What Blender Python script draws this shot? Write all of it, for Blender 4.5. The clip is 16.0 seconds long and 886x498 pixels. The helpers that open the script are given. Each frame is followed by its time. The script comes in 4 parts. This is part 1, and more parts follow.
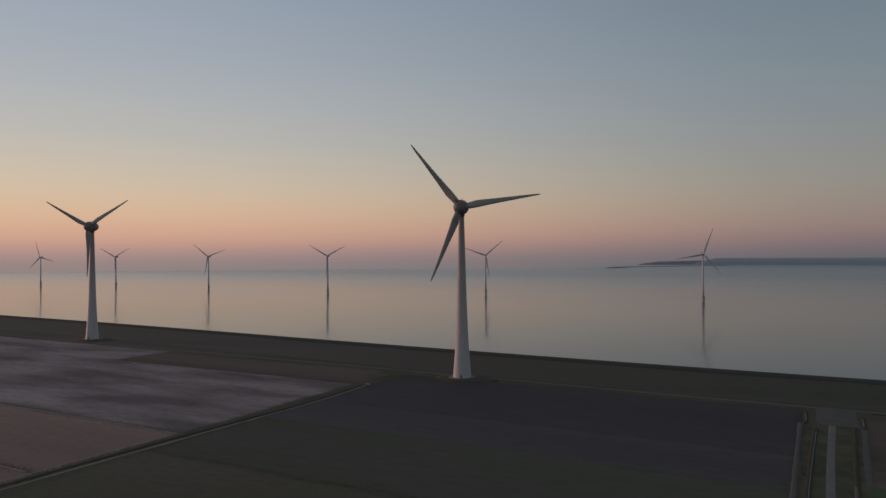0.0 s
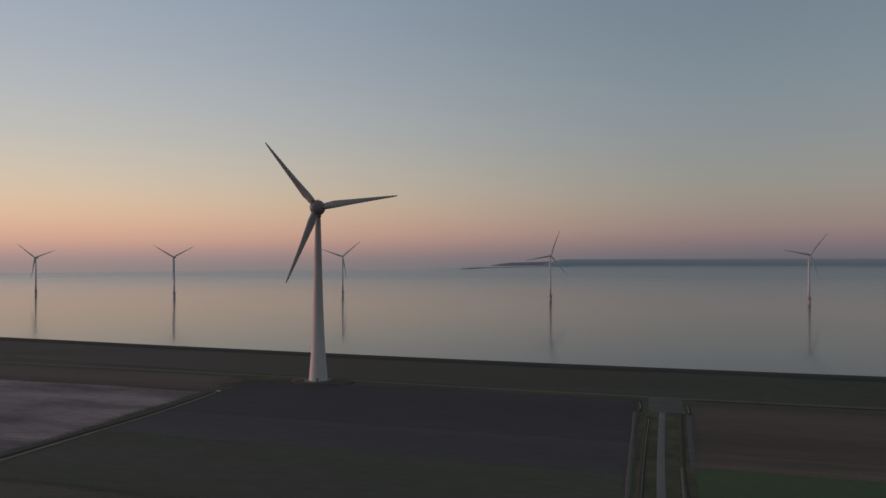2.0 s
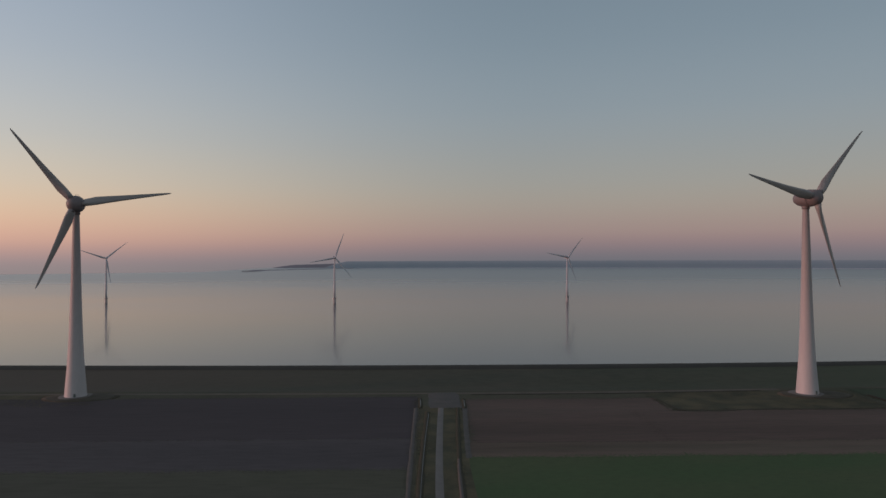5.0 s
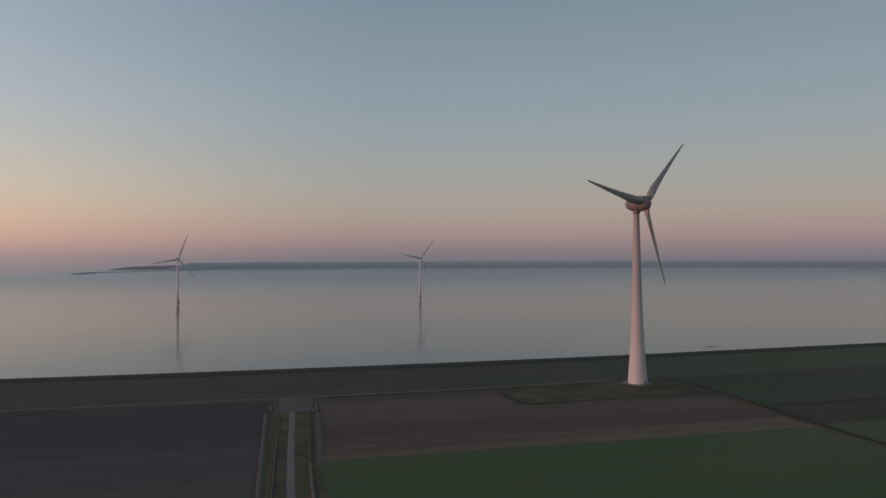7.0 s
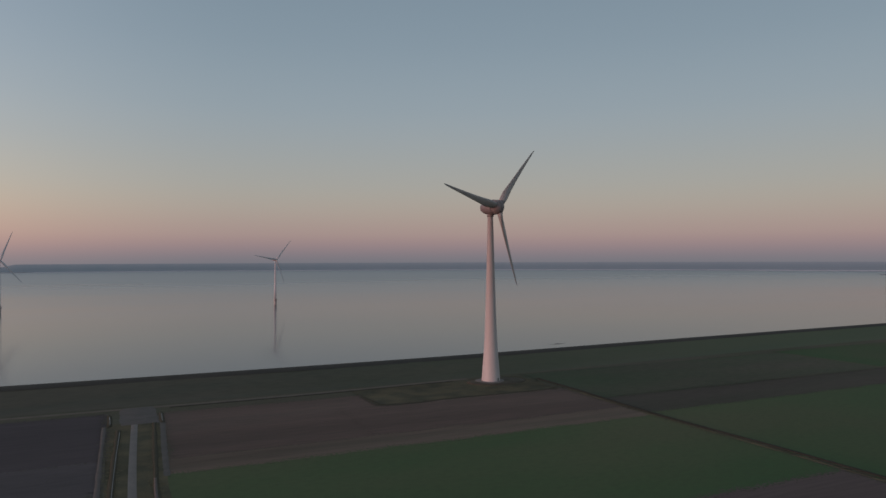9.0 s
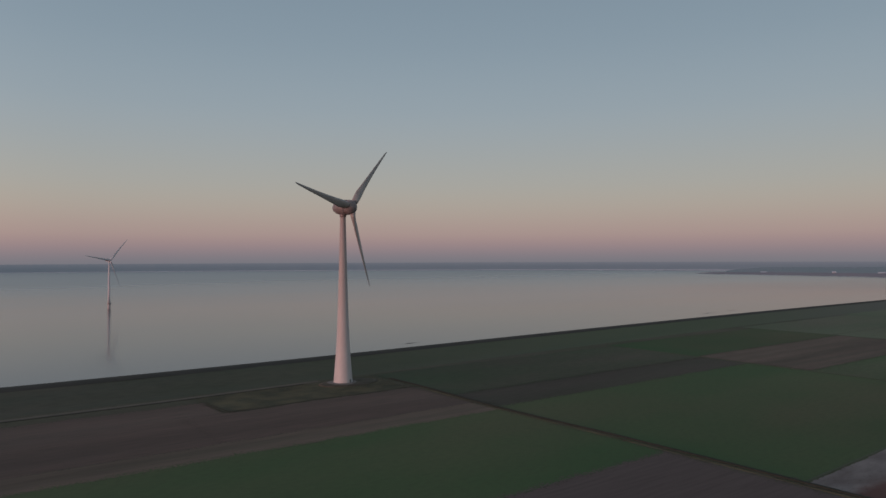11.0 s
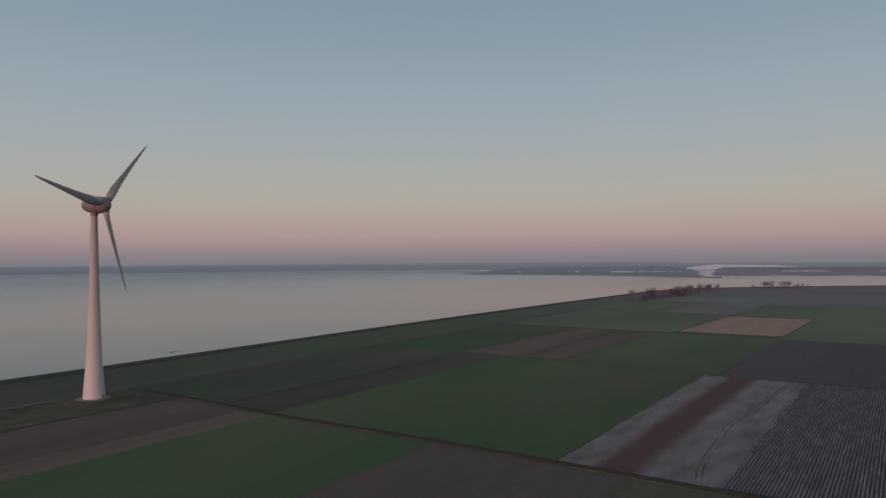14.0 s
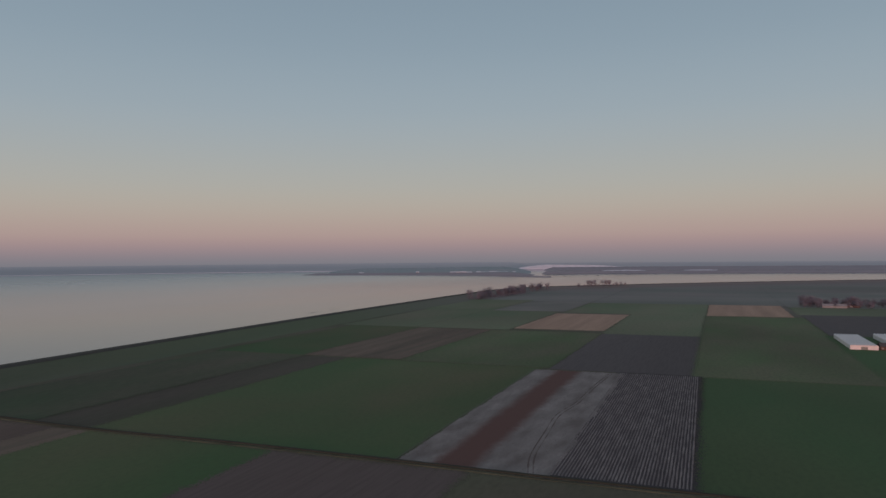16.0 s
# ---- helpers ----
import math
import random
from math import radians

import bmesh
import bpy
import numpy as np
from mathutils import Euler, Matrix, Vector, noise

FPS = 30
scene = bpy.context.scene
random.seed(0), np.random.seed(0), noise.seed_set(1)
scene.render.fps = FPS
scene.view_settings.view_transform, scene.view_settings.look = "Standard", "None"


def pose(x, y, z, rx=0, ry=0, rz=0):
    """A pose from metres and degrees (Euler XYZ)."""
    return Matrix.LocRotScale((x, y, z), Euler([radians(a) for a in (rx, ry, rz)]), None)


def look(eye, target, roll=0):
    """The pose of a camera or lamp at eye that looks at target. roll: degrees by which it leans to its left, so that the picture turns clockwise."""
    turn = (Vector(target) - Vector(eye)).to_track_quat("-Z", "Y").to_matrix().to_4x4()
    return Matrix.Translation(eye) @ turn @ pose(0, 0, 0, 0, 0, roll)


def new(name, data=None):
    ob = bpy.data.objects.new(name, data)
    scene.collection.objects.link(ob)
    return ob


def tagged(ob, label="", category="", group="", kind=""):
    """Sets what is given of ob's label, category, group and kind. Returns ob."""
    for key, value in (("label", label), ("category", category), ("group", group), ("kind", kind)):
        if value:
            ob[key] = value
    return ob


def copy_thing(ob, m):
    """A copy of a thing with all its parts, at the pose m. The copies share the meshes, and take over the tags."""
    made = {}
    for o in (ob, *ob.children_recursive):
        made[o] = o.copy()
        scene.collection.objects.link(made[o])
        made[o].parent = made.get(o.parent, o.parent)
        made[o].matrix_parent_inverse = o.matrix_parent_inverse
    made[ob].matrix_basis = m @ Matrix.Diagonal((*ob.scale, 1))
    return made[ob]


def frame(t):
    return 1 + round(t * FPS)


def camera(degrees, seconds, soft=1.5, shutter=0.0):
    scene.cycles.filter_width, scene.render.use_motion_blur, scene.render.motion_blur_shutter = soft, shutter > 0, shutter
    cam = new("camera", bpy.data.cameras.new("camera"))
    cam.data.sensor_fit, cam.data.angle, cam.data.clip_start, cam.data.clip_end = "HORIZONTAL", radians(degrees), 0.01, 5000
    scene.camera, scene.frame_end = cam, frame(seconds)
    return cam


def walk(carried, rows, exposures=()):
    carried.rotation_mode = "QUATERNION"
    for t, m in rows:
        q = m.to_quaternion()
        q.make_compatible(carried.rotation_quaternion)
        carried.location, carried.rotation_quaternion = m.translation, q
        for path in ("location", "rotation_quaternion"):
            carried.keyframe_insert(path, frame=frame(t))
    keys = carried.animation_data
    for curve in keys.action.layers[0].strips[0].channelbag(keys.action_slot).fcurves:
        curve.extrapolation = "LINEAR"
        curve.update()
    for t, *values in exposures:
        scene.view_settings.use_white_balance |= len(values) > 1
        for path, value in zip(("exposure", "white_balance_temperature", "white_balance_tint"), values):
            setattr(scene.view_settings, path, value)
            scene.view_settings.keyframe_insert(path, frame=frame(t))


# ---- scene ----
from mathutils import Vector as V

# The dike runs along x, the lake lies towards +y, the polder fields along 300 m plots.
EYE = 95.0
cam = camera(64.9, 16.0, 1.5)
turns = [
    (0.0, 28.0, 0.52, 0.27), (0.5, 25.07, 0.54, 0.24), (1.0, 22.15, 0.55, 0.23), (1.5, 19.23, 0.56, 0.23),
    (2.0, 16.3, 0.57, 0.22), (2.5, 13.38, 0.59, 0.21), (3.0, 10.46, 0.62, 0.19), (3.5, 7.54, 0.65, 0.17),
    (4.0, 4.64, 0.69, 0.17), (6.5, -10.33, 0.73, 0.18), (7.0, -13.29, 0.73, 0.21), (7.5, -16.21, 0.74, 0.23),
    (8.0, -19.08, 0.76, 0.2), (8.5, -21.96, 0.8, 0.17), (11.0, -37.0, 0.83, 0.17), (11.5, -39.88, 0.85, 0.19),
    (12.0, -42.88, 0.86, 0.22), (12.5, -45.86, 0.88, 0.25), (13.0, -48.93, 0.89, 0.27), (13.5, -52.01, 0.89, 0.33),
    (14.0, -55.42, 0.9, 0.4), (14.5, -58.9, 0.89, 0.45), (15.0, -62.13, 0.88, 0.46), (15.5, -65.29, 0.87, 0.48),
    (16.0, -68.4, 0.86, 0.49)]
walk(cam, [(t, pose(0, 0, EYE, 90 + pitch, roll, yaw)) for t, yaw, pitch, roll in turns],
     [(0, -0.32), (2, -0.2), (3.5, -0.1), (7, 0.13), (11, 0.2), (14, 0.3), (16, 0.3)])

# ---- dusk sky and the low sun ----
SUN_AZ = 98.0          # degrees to the left of +y
GLOW_AZ = 86.0         # middle of the bright band over the horizon
SUN_EL = 2.0
world = bpy.data.worlds.new("dusk_sky")
scene.world = world
world.use_nodes = True
wn, wl = world.node_tree.nodes, world.node_tree.links
wn.clear()


def srgb(r, g, b):
    return tuple(((c / 255) / 12.92 if c < 10.3 else ((c / 255 + 0.055) / 1.055) ** 2.4) for c in (r, g, b)) + (1.0,)


def sky_ramp(stops, gain=1.0):
    node = wn.new("ShaderNodeValToRGB")
    node.color_ramp.interpolation = "B_SPLINE"
    e = node.color_ramp.elements
    while len(e) < len(stops):
        e.new(0.5)
    for k, (deg, col) in enumerate(stops):
        e[k].position = (math.sin(radians(deg)) + 0.1) / 1.1
        e[k].color = [gain * c for c in srgb(*col)]
    return node


coord = wn.new("ShaderNodeTexCoord")
sep = wn.new("ShaderNodeSeparateXYZ")
wl.new(coord.outputs["Generated"], sep.inputs[0])
lift = wn.new("ShaderNodeMath"); lift.operation = "MULTIPLY_ADD"
lift.inputs[1].default_value, lift.inputs[2].default_value = 1 / 1.1, 0.1 / 1.1
wl.new(sep.outputs["Z"], lift.inputs[0])
warm = sky_ramp([(-4, (158, 143, 142)), (-0.9, (162, 147, 145)), (0.0, (176, 151, 150)), (1.3, (232, 178, 156)), (3.2, (243, 203, 168)),
                 (5.5, (231, 212, 187)), (9, (209, 206, 199)), (15, (183, 192, 204)), (24, (159, 174, 195)), (50, (146, 152, 164)), (90, (126, 128, 134))])
cool = sky_ramp([(-4, (104, 109, 118)), (-0.9, (110, 114, 122)), (0.0, (121, 120, 128)), (1.0, (149, 131, 135)), (2.0, (167, 144, 140)), (4, (171, 161, 151)),
                 (6, (166, 165, 159)), (9, (156, 163, 166)), (12, (148, 161, 170)), (17, (134, 151, 164)), (24, (121, 139, 154)), (50, (117, 127, 138)), (90, (122, 124, 129))], 0.87)
for r in (warm, cool):
    wl.new(lift.outputs[0], r.inputs[0])
toward = wn.new("ShaderNodeVectorMath"); toward.operation = "DOT_PRODUCT"
toward.inputs[1].default_value = (-math.sin(radians(GLOW_AZ)), math.cos(radians(GLOW_AZ)), 0)
wl.new(coord.outputs["Generated"], toward.inputs[0])
side = wn.new("ShaderNodeMapRange"); side.interpolation_type = "SMOOTHSTEP"
side.inputs["From Min"].default_value, side.inputs["From Max"].default_value = -0.12, 1.0
wl.new(toward.outputs["Value"], side.inputs["Value"])
glow = wn.new("ShaderNodeMix"); glow.data_type = "RGBA"
wl.new(side.outputs[0], glow.inputs["Factor"])
wl.new(cool.outputs[0], glow.inputs["A"]); wl.new(warm.outputs[0], glow.inputs["B"])
sky = wn.new("ShaderNodeTexSky")
sky.sky_type, sky.sun_disc = "NISHITA", False
sky.sun_elevation, sky.sun_rotation = radians(SUN_EL), radians(-SUN_AZ)
clear = wn.new("ShaderNodeBackground"); clear.inputs["Strength"].default_value = 0.05
wl.new(sky.outputs[0], clear.inputs["Color"])
haze = wn.new("ShaderNodeBackground"); haze.inputs["Strength"].default_value = 1.08
wl.new(glow.outputs["Result"], haze.inputs["Color"])
both = wn.new("ShaderNodeMixShader"); both.inputs[0].default_value = 0.92
wl.new(clear.outputs[0], both.inputs[1]); wl.new(haze.outputs[0], both.inputs[2])
wout = wn.new("ShaderNodeOutputWorld")
wl.new(both.outputs[0], wout.inputs["Surface"])

sun = new("sun", bpy.data.lights.new("sun", "SUN"))
sun.data.energy, sun.data.angle, sun.data.color = 1.2, radians(3.0), (1.0, 0.46, 0.38)
sd = V((-math.sin(radians(SUN_AZ)) * math.cos(radians(SUN_EL)), math.cos(radians(SUN_AZ)) * math.cos(radians(SUN_EL)), math.sin(radians(SUN_EL))))
sun.matrix_world = look(tuple(sd * 300), (0, 0, 0))


# ---- materials ----
def surface(name, a, b, size=40.0, grain=2.0, rough=0.9, stretch=(1, 1, 1), third=None, bump=0.15, metal=0.0, grain_mix=0.35, glow_strength=0.0, drift=0.0, sharp=0.18):
    """Two-scale mottled surface; size and grain are metres of the patches and of the fine grain."""
    m = bpy.data.materials.new(name)
    m.use_nodes = True
    n, l = m.node_tree.nodes, m.node_tree.links
    p = n["Principled BSDF"]
    tc = n.new("ShaderNodeTexCoord")
    mp = n.new("ShaderNodeMapping"); mp.inputs["Scale"].default_value = stretch
    l.new(tc.outputs["Object"], mp.inputs[0])
    big = n.new("ShaderNodeTexNoise"); big.inputs["Scale"].default_value = 1 / size; big.inputs["Detail"].default_value = 5
    fine = n.new("ShaderNodeTexNoise"); fine.inputs["Scale"].default_value = 1 / grain; fine.inputs["Detail"].default_value = 4
    l.new(mp.outputs[0], big.inputs[0]); l.new(mp.outputs[0], fine.inputs[0])
    r = n.new("ShaderNodeMapRange"); r.inputs["From Min"].default_value, r.inputs["From Max"].default_value = 0.5 - sharp, 0.5 + sharp
    l.new(big.outputs[0], r.inputs["Value"])
    mix = n.new("ShaderNodeMix"); mix.data_type = "RGBA"
    mix.inputs["A"].default_value, mix.inputs["B"].default_value = (*a, 1), (*b, 1)
    l.new(r.outputs[0], mix.inputs["Factor"])
    r2 = n.new("ShaderNodeMapRange"); r2.inputs["From Min"].default_value, r2.inputs["From Max"].default_value = 0.4, 0.72
    r2.inputs["To Max"].default_value = grain_mix
    l.new(fine.outputs[0], r2.inputs["Value"])
    mix2 = n.new("ShaderNodeMix"); mix2.data_type = "RGBA"
    c = third or tuple(0.55 * x for x in a)
    mix2.inputs["B"].default_value = (*c, 1)
    l.new(r2.outputs[0], mix2.inputs["Factor"]); l.new(mix.outputs["Result"], mix2.inputs["A"])
    # broad damp and dry drifts over the whole surface
    wide = n.new("ShaderNodeTexNoise"); wide.inputs["Scale"].default_value = 0.38 / size; wide.inputs["Detail"].default_value = 3
    l.new(mp.outputs[0], wide.inputs[0])
    r3 = n.new("ShaderNodeMapRange"); r3.inputs["From Min"].default_value, r3.inputs["From Max"].default_value = 0.34, 0.66
    r3.inputs["To Min"].default_value, r3.inputs["To Max"].default_value = 1 - drift, 1 + drift
    l.new(wide.outputs[0], r3.inputs["Value"])
    damp = n.new("ShaderNodeVectorMath"); damp.operation = "SCALE"
    l.new(mix2.outputs["Result"], damp.inputs[0]); l.new(r3.outputs[0], damp.inputs["Scale"])
    l.new(damp.outputs[0], p.inputs["Base Color"])
    p.inputs["Roughness"].default_value, p.inputs["Metallic"].default_value = rough, metal
    if rough > 0.8:
        p.inputs["Specular IOR Level"].default_value = 0.15
    if bump:
        bp = n.new("ShaderNodeBump"); bp.inputs["Strength"].default_value = bump; bp.inputs["Distance"].default_value = 0.3
        l.new(fine.outputs[0], bp.inputs["Height"]); l.new(bp.outputs[0], p.inputs["Normal"])
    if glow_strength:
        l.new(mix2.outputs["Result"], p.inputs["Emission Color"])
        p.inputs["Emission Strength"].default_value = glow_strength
    return m


ROWS = (0.06, 1, 1)     # streaks along the dike
CROSS = (1, 0.06, 1)    # streaks towards the dike
M = {
    "polder": surface("polder_grass", (0.088, 0.086, 0.056), (0.112, 0.098, 0.072), 90, 4, drift=0.16),
    "dike": surface("dike_grass", (0.077, 0.085, 0.059), (0.098, 0.093, 0.070), 40, 3, stretch=(0.3, 1, 1), third=(0.046, 0.050, 0.038)),
    "green": surface("winter_wheat", (0.061, 0.113, 0.047), (0.113, 0.111, 0.063), 130, 2.5, stretch=(0.55, 1, 1), third=(0.058, 0.072, 0.040), grain_mix=0.35, drift=0.16),
    "green_deep": surface("deep_green_wheat", (0.053, 0.100, 0.043), (0.074, 0.104, 0.050), 110, 2.5, stretch=(0.5, 1, 1), third=(0.044, 0.062, 0.034), grain_mix=0.35, drift=0.16),
    "green_dull": surface("meadow", (0.089, 0.126, 0.061), (0.126, 0.119, 0.078), 60, 2.5, stretch=(0.4, 1, 1), third=(0.06, 0.068, 0.043), grain_mix=0.45, drift=0.16),
    "green_dark": surface("dark_meadow", (0.067, 0.087, 0.050), (0.103, 0.090, 0.067), 60, 3, stretch=(0.3, 1, 1), grain_mix=0.4, drift=0.16),
    # meadow green lifted by the haze of distance, mixed into the colour
    "green_far": surface("meadow_with_painted_haze", (0.122, 0.160, 0.095), (0.169, 0.160, 0.113), 150, 4, stretch=(0.5, 1, 1), grain_mix=0.3, drift=0.16),
    "dark_crop": surface("dark_olive_crop", (0.091, 0.091, 0.064), (0.100, 0.092, 0.076), 70, 3, stretch=(0.2, 1, 1), drift=0.16),
    "strip_soil": surface("dark_brown_soil", (0.091, 0.075, 0.062), (0.079, 0.075, 0.055), 40, 3, stretch=(0.2, 1, 1), drift=0.16),
    "margin": surface("bare_field_margin", (0.144, 0.128, 0.120), (0.115, 0.105, 0.095), 8, 1.0),
    "dark_soil": surface("dark_mauve_soil", (0.095, 0.084, 0.087), (0.111, 0.094, 0.096), 60, 3, stretch=(0.2, 1, 1), drift=0.16),
    "pale_track": surface("pale_dry_track", (0.33, 0.26, 0.23), (0.25, 0.20, 0.18), 8, 0.8),
    "olive": surface("stubble_olive", (0.097, 0.102, 0.066), (0.132, 0.105, 0.081), 90, 3, stretch=(0.4, 1, 1), drift=0.16),
    "plough": surface("ploughed_clay", (0.069, 0.058, 0.062), (0.087, 0.072, 0.075), 60, 2, stretch=ROWS, drift=0.16),
    "plough_grey": surface("harrowed_clay", (0.099, 0.086, 0.087), (0.112, 0.094, 0.094), 60, 2, stretch=ROWS, drift=0.16),
    "brown": surface("brown_soil", (0.116, 0.085, 0.073), (0.150, 0.101, 0.086), 26, 2, stretch=(0.10, 1, 1), third=(0.066, 0.064, 0.046), grain_mix=0.45, drift=0.16),
    "russet": surface("russet_stubble", (0.170, 0.122, 0.098), (0.122, 0.100, 0.076), 16, 2, stretch=(0.07, 1, 1), grain_mix=0.45, drift=0.16),
    "mauve": surface("mauve_soil", (0.110, 0.084, 0.079), (0.123, 0.093, 0.085), 60, 2, stretch=ROWS, drift=0.16),
    "fawn": surface("bare_fawn_soil", (0.282, 0.192, 0.164), (0.311, 0.209, 0.175), 40, 2, stretch=(0.2, 1, 1), drift=0.16),
    "ridge": surface("straw_ridge", (0.263, 0.228, 0.223), (0.149, 0.128, 0.128), 6, 0.9, stretch=(0.3, 1, 1), third=(0.09, 0.075, 0.075), grain_mix=0.5),
    "yellow": surface("dry_straw_stubble", (0.42, 0.275, 0.205), (0.31, 0.205, 0.155), 20, 2, stretch=(0.06, 1, 1)),
    "patchy": surface("patchy_soil", (0.158, 0.124, 0.127), (0.367, 0.289, 0.284), 34, 3, stretch=(0.30, 1, 1), grain_mix=0.35, drift=0.15, sharp=0.13),
    # far soil with the pale grey of distance haze in its colour
    "far_field": surface("field_with_painted_haze", (0.212, 0.186, 0.178), (0.152, 0.166, 0.148), 180, 10, stretch=(1, 0.4, 1), grain_mix=0.2, drift=0.16),
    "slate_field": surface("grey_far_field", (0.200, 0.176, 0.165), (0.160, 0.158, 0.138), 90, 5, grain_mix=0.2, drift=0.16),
    "reed": surface("dark_reed_bank", (0.046, 0.044, 0.034), (0.038, 0.039, 0.029), 6, 0.8),
    "plot_edge": surface("dark_plot_edge", (0.060, 0.058, 0.040), (0.074, 0.068, 0.048), 6, 1.0),
    "plot": surface("turbine_plot_gravel", (0.102, 0.086, 0.070), (0.074, 0.069, 0.049), 5, 1.0, drift=0.16),
    "tuft": surface("olive_tufts", (0.142, 0.122, 0.075), (0.108, 0.102, 0.064), 12, 1.2),
    "tuft_dark": surface("dark_tufts", (0.100, 0.092, 0.068), (0.086, 0.082, 0.062), 12, 1.2),
    "verge": surface("rough_verge_grass", (0.122, 0.102, 0.062), (0.072, 0.070, 0.046), 16, 1.2, sharp=0.12, drift=0.16),
    "track": surface("gravel_track", (0.165, 0.138, 0.112), (0.125, 0.108, 0.088), 10, 0.8),
    "concrete": surface("concrete_road", (0.225, 0.205, 0.19), (0.185, 0.168, 0.158), 12, 0.8),
    "tower": surface("painted_concrete", (0.60, 0.58, 0.58), (0.54, 0.52, 0.52), 12, 1.2, 0.55, (1, 1, 0.3), bump=0.03, grain_mix=0.12),
    "nacelle": surface("nacelle_shell", (0.225, 0.192, 0.195), (0.195, 0.168, 0.170), 5, 1.0, 0.5, bump=0.02, grain_mix=0.15),
    "blade": surface("blade_gelcoat", (0.37, 0.345, 0.335), (0.32, 0.30, 0.29), 10, 1.0, 0.4, bump=0.02, grain_mix=0.15),
    "sea_tower": surface("sea_tower_paint", (0.58, 0.58, 0.61), (0.53, 0.53, 0.56), 10, 1.5, 0.5, bump=0.02, grain_mix=0.15),
    "pile": surface("dark_steel_pile", (0.50, 0.46, 0.46), (0.42, 0.39, 0.385), 4, 0.8, 0.7, bump=0.05),
    "steel": surface("galvanised_steel", (0.35, 0.35, 0.36), (0.30, 0.30, 0.31), 3, 0.4, 0.45, metal=0.6, bump=0.02),
    "door": surface("green_grey_door_paint", (0.16, 0.19, 0.18), (0.14, 0.17, 0.16), 1, 0.2, 0.5, bump=0.02),
    "bark": surface("winter_bark", (0.12, 0.105, 0.11), (0.10, 0.088, 0.092), 2, 0.4),
    "twigs": surface("bare_twigs", (0.185, 0.175, 0.212), (0.155, 0.148, 0.180), 3, 0.6),
    # far shores: mist is painted in as paler colour and a faint glow
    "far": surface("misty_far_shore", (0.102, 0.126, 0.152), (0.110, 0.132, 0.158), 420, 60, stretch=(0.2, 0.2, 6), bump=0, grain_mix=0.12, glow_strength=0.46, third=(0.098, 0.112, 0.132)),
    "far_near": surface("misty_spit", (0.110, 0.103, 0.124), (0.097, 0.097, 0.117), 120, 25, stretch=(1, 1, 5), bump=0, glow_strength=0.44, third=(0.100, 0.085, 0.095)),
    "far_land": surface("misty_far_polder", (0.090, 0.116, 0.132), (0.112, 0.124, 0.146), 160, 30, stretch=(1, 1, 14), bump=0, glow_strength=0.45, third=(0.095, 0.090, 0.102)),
    # far water: the sky's shine is put into its colour and glow
    "far_pale": surface("far_water_painted_shine", (0.27, 0.275, 0.325), (0.24, 0.245, 0.29), 200, 30, bump=0, glow_strength=0.36),
    "white_roof": surface("white_greenhouse_roof", (0.70, 0.63, 0.62), (0.61, 0.56, 0.56), 12, 1.5, 0.5, bump=0.03, grain_mix=0.15),
    "white_wall": surface("white_sheet_wall", (0.70, 0.66, 0.64), (0.62, 0.58, 0.57), 8, 1.5, 0.6, bump=0.03, grain_mix=0.15),
    "far_wall": surface("pale_grey_stucco", (0.44, 0.49, 0.56), (0.38, 0.42, 0.48), 8, 1.5, 0.7, bump=0.03, grain_mix=0.15),
    "gable": surface("weathered_stucco_wall", (0.27, 0.265, 0.275), (0.23, 0.225, 0.235), 4, 0.6),
    "brick": surface("red_farm_brick", (0.13, 0.072, 0.060), (0.11, 0.065, 0.055), 4, 0.5),
    "roof": surface("dark_roof_tiles", (0.10, 0.085, 0.085), (0.085, 0.075, 0.075), 5, 0.6),
    "asphalt": surface("worn_dark_asphalt", (0.060, 0.057, 0.050), (0.072, 0.066, 0.057), 20, 1.5),
    "stone": surface("wet_stone", (0.115, 0.11, 0.108), (0.14, 0.132, 0.13), 2, 0.5),
}


def graded_tower_colour(m):
    """The tower's colour grades from a pale foot to a brown-grey head, with faint casting rings."""
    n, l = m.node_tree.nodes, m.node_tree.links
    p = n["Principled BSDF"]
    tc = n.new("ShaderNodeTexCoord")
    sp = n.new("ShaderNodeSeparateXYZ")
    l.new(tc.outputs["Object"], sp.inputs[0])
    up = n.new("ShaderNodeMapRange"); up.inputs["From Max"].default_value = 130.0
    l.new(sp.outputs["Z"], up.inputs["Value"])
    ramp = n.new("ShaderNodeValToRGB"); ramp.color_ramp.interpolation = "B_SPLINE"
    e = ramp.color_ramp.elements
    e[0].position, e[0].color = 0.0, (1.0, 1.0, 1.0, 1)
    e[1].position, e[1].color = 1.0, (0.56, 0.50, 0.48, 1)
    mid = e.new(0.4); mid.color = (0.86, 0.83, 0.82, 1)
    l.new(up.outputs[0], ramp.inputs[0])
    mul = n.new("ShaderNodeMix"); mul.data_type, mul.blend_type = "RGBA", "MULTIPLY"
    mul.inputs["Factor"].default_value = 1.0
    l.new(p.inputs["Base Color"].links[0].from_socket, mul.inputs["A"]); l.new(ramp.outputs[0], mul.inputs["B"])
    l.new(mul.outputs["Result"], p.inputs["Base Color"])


graded_tower_colour(M["tower"])


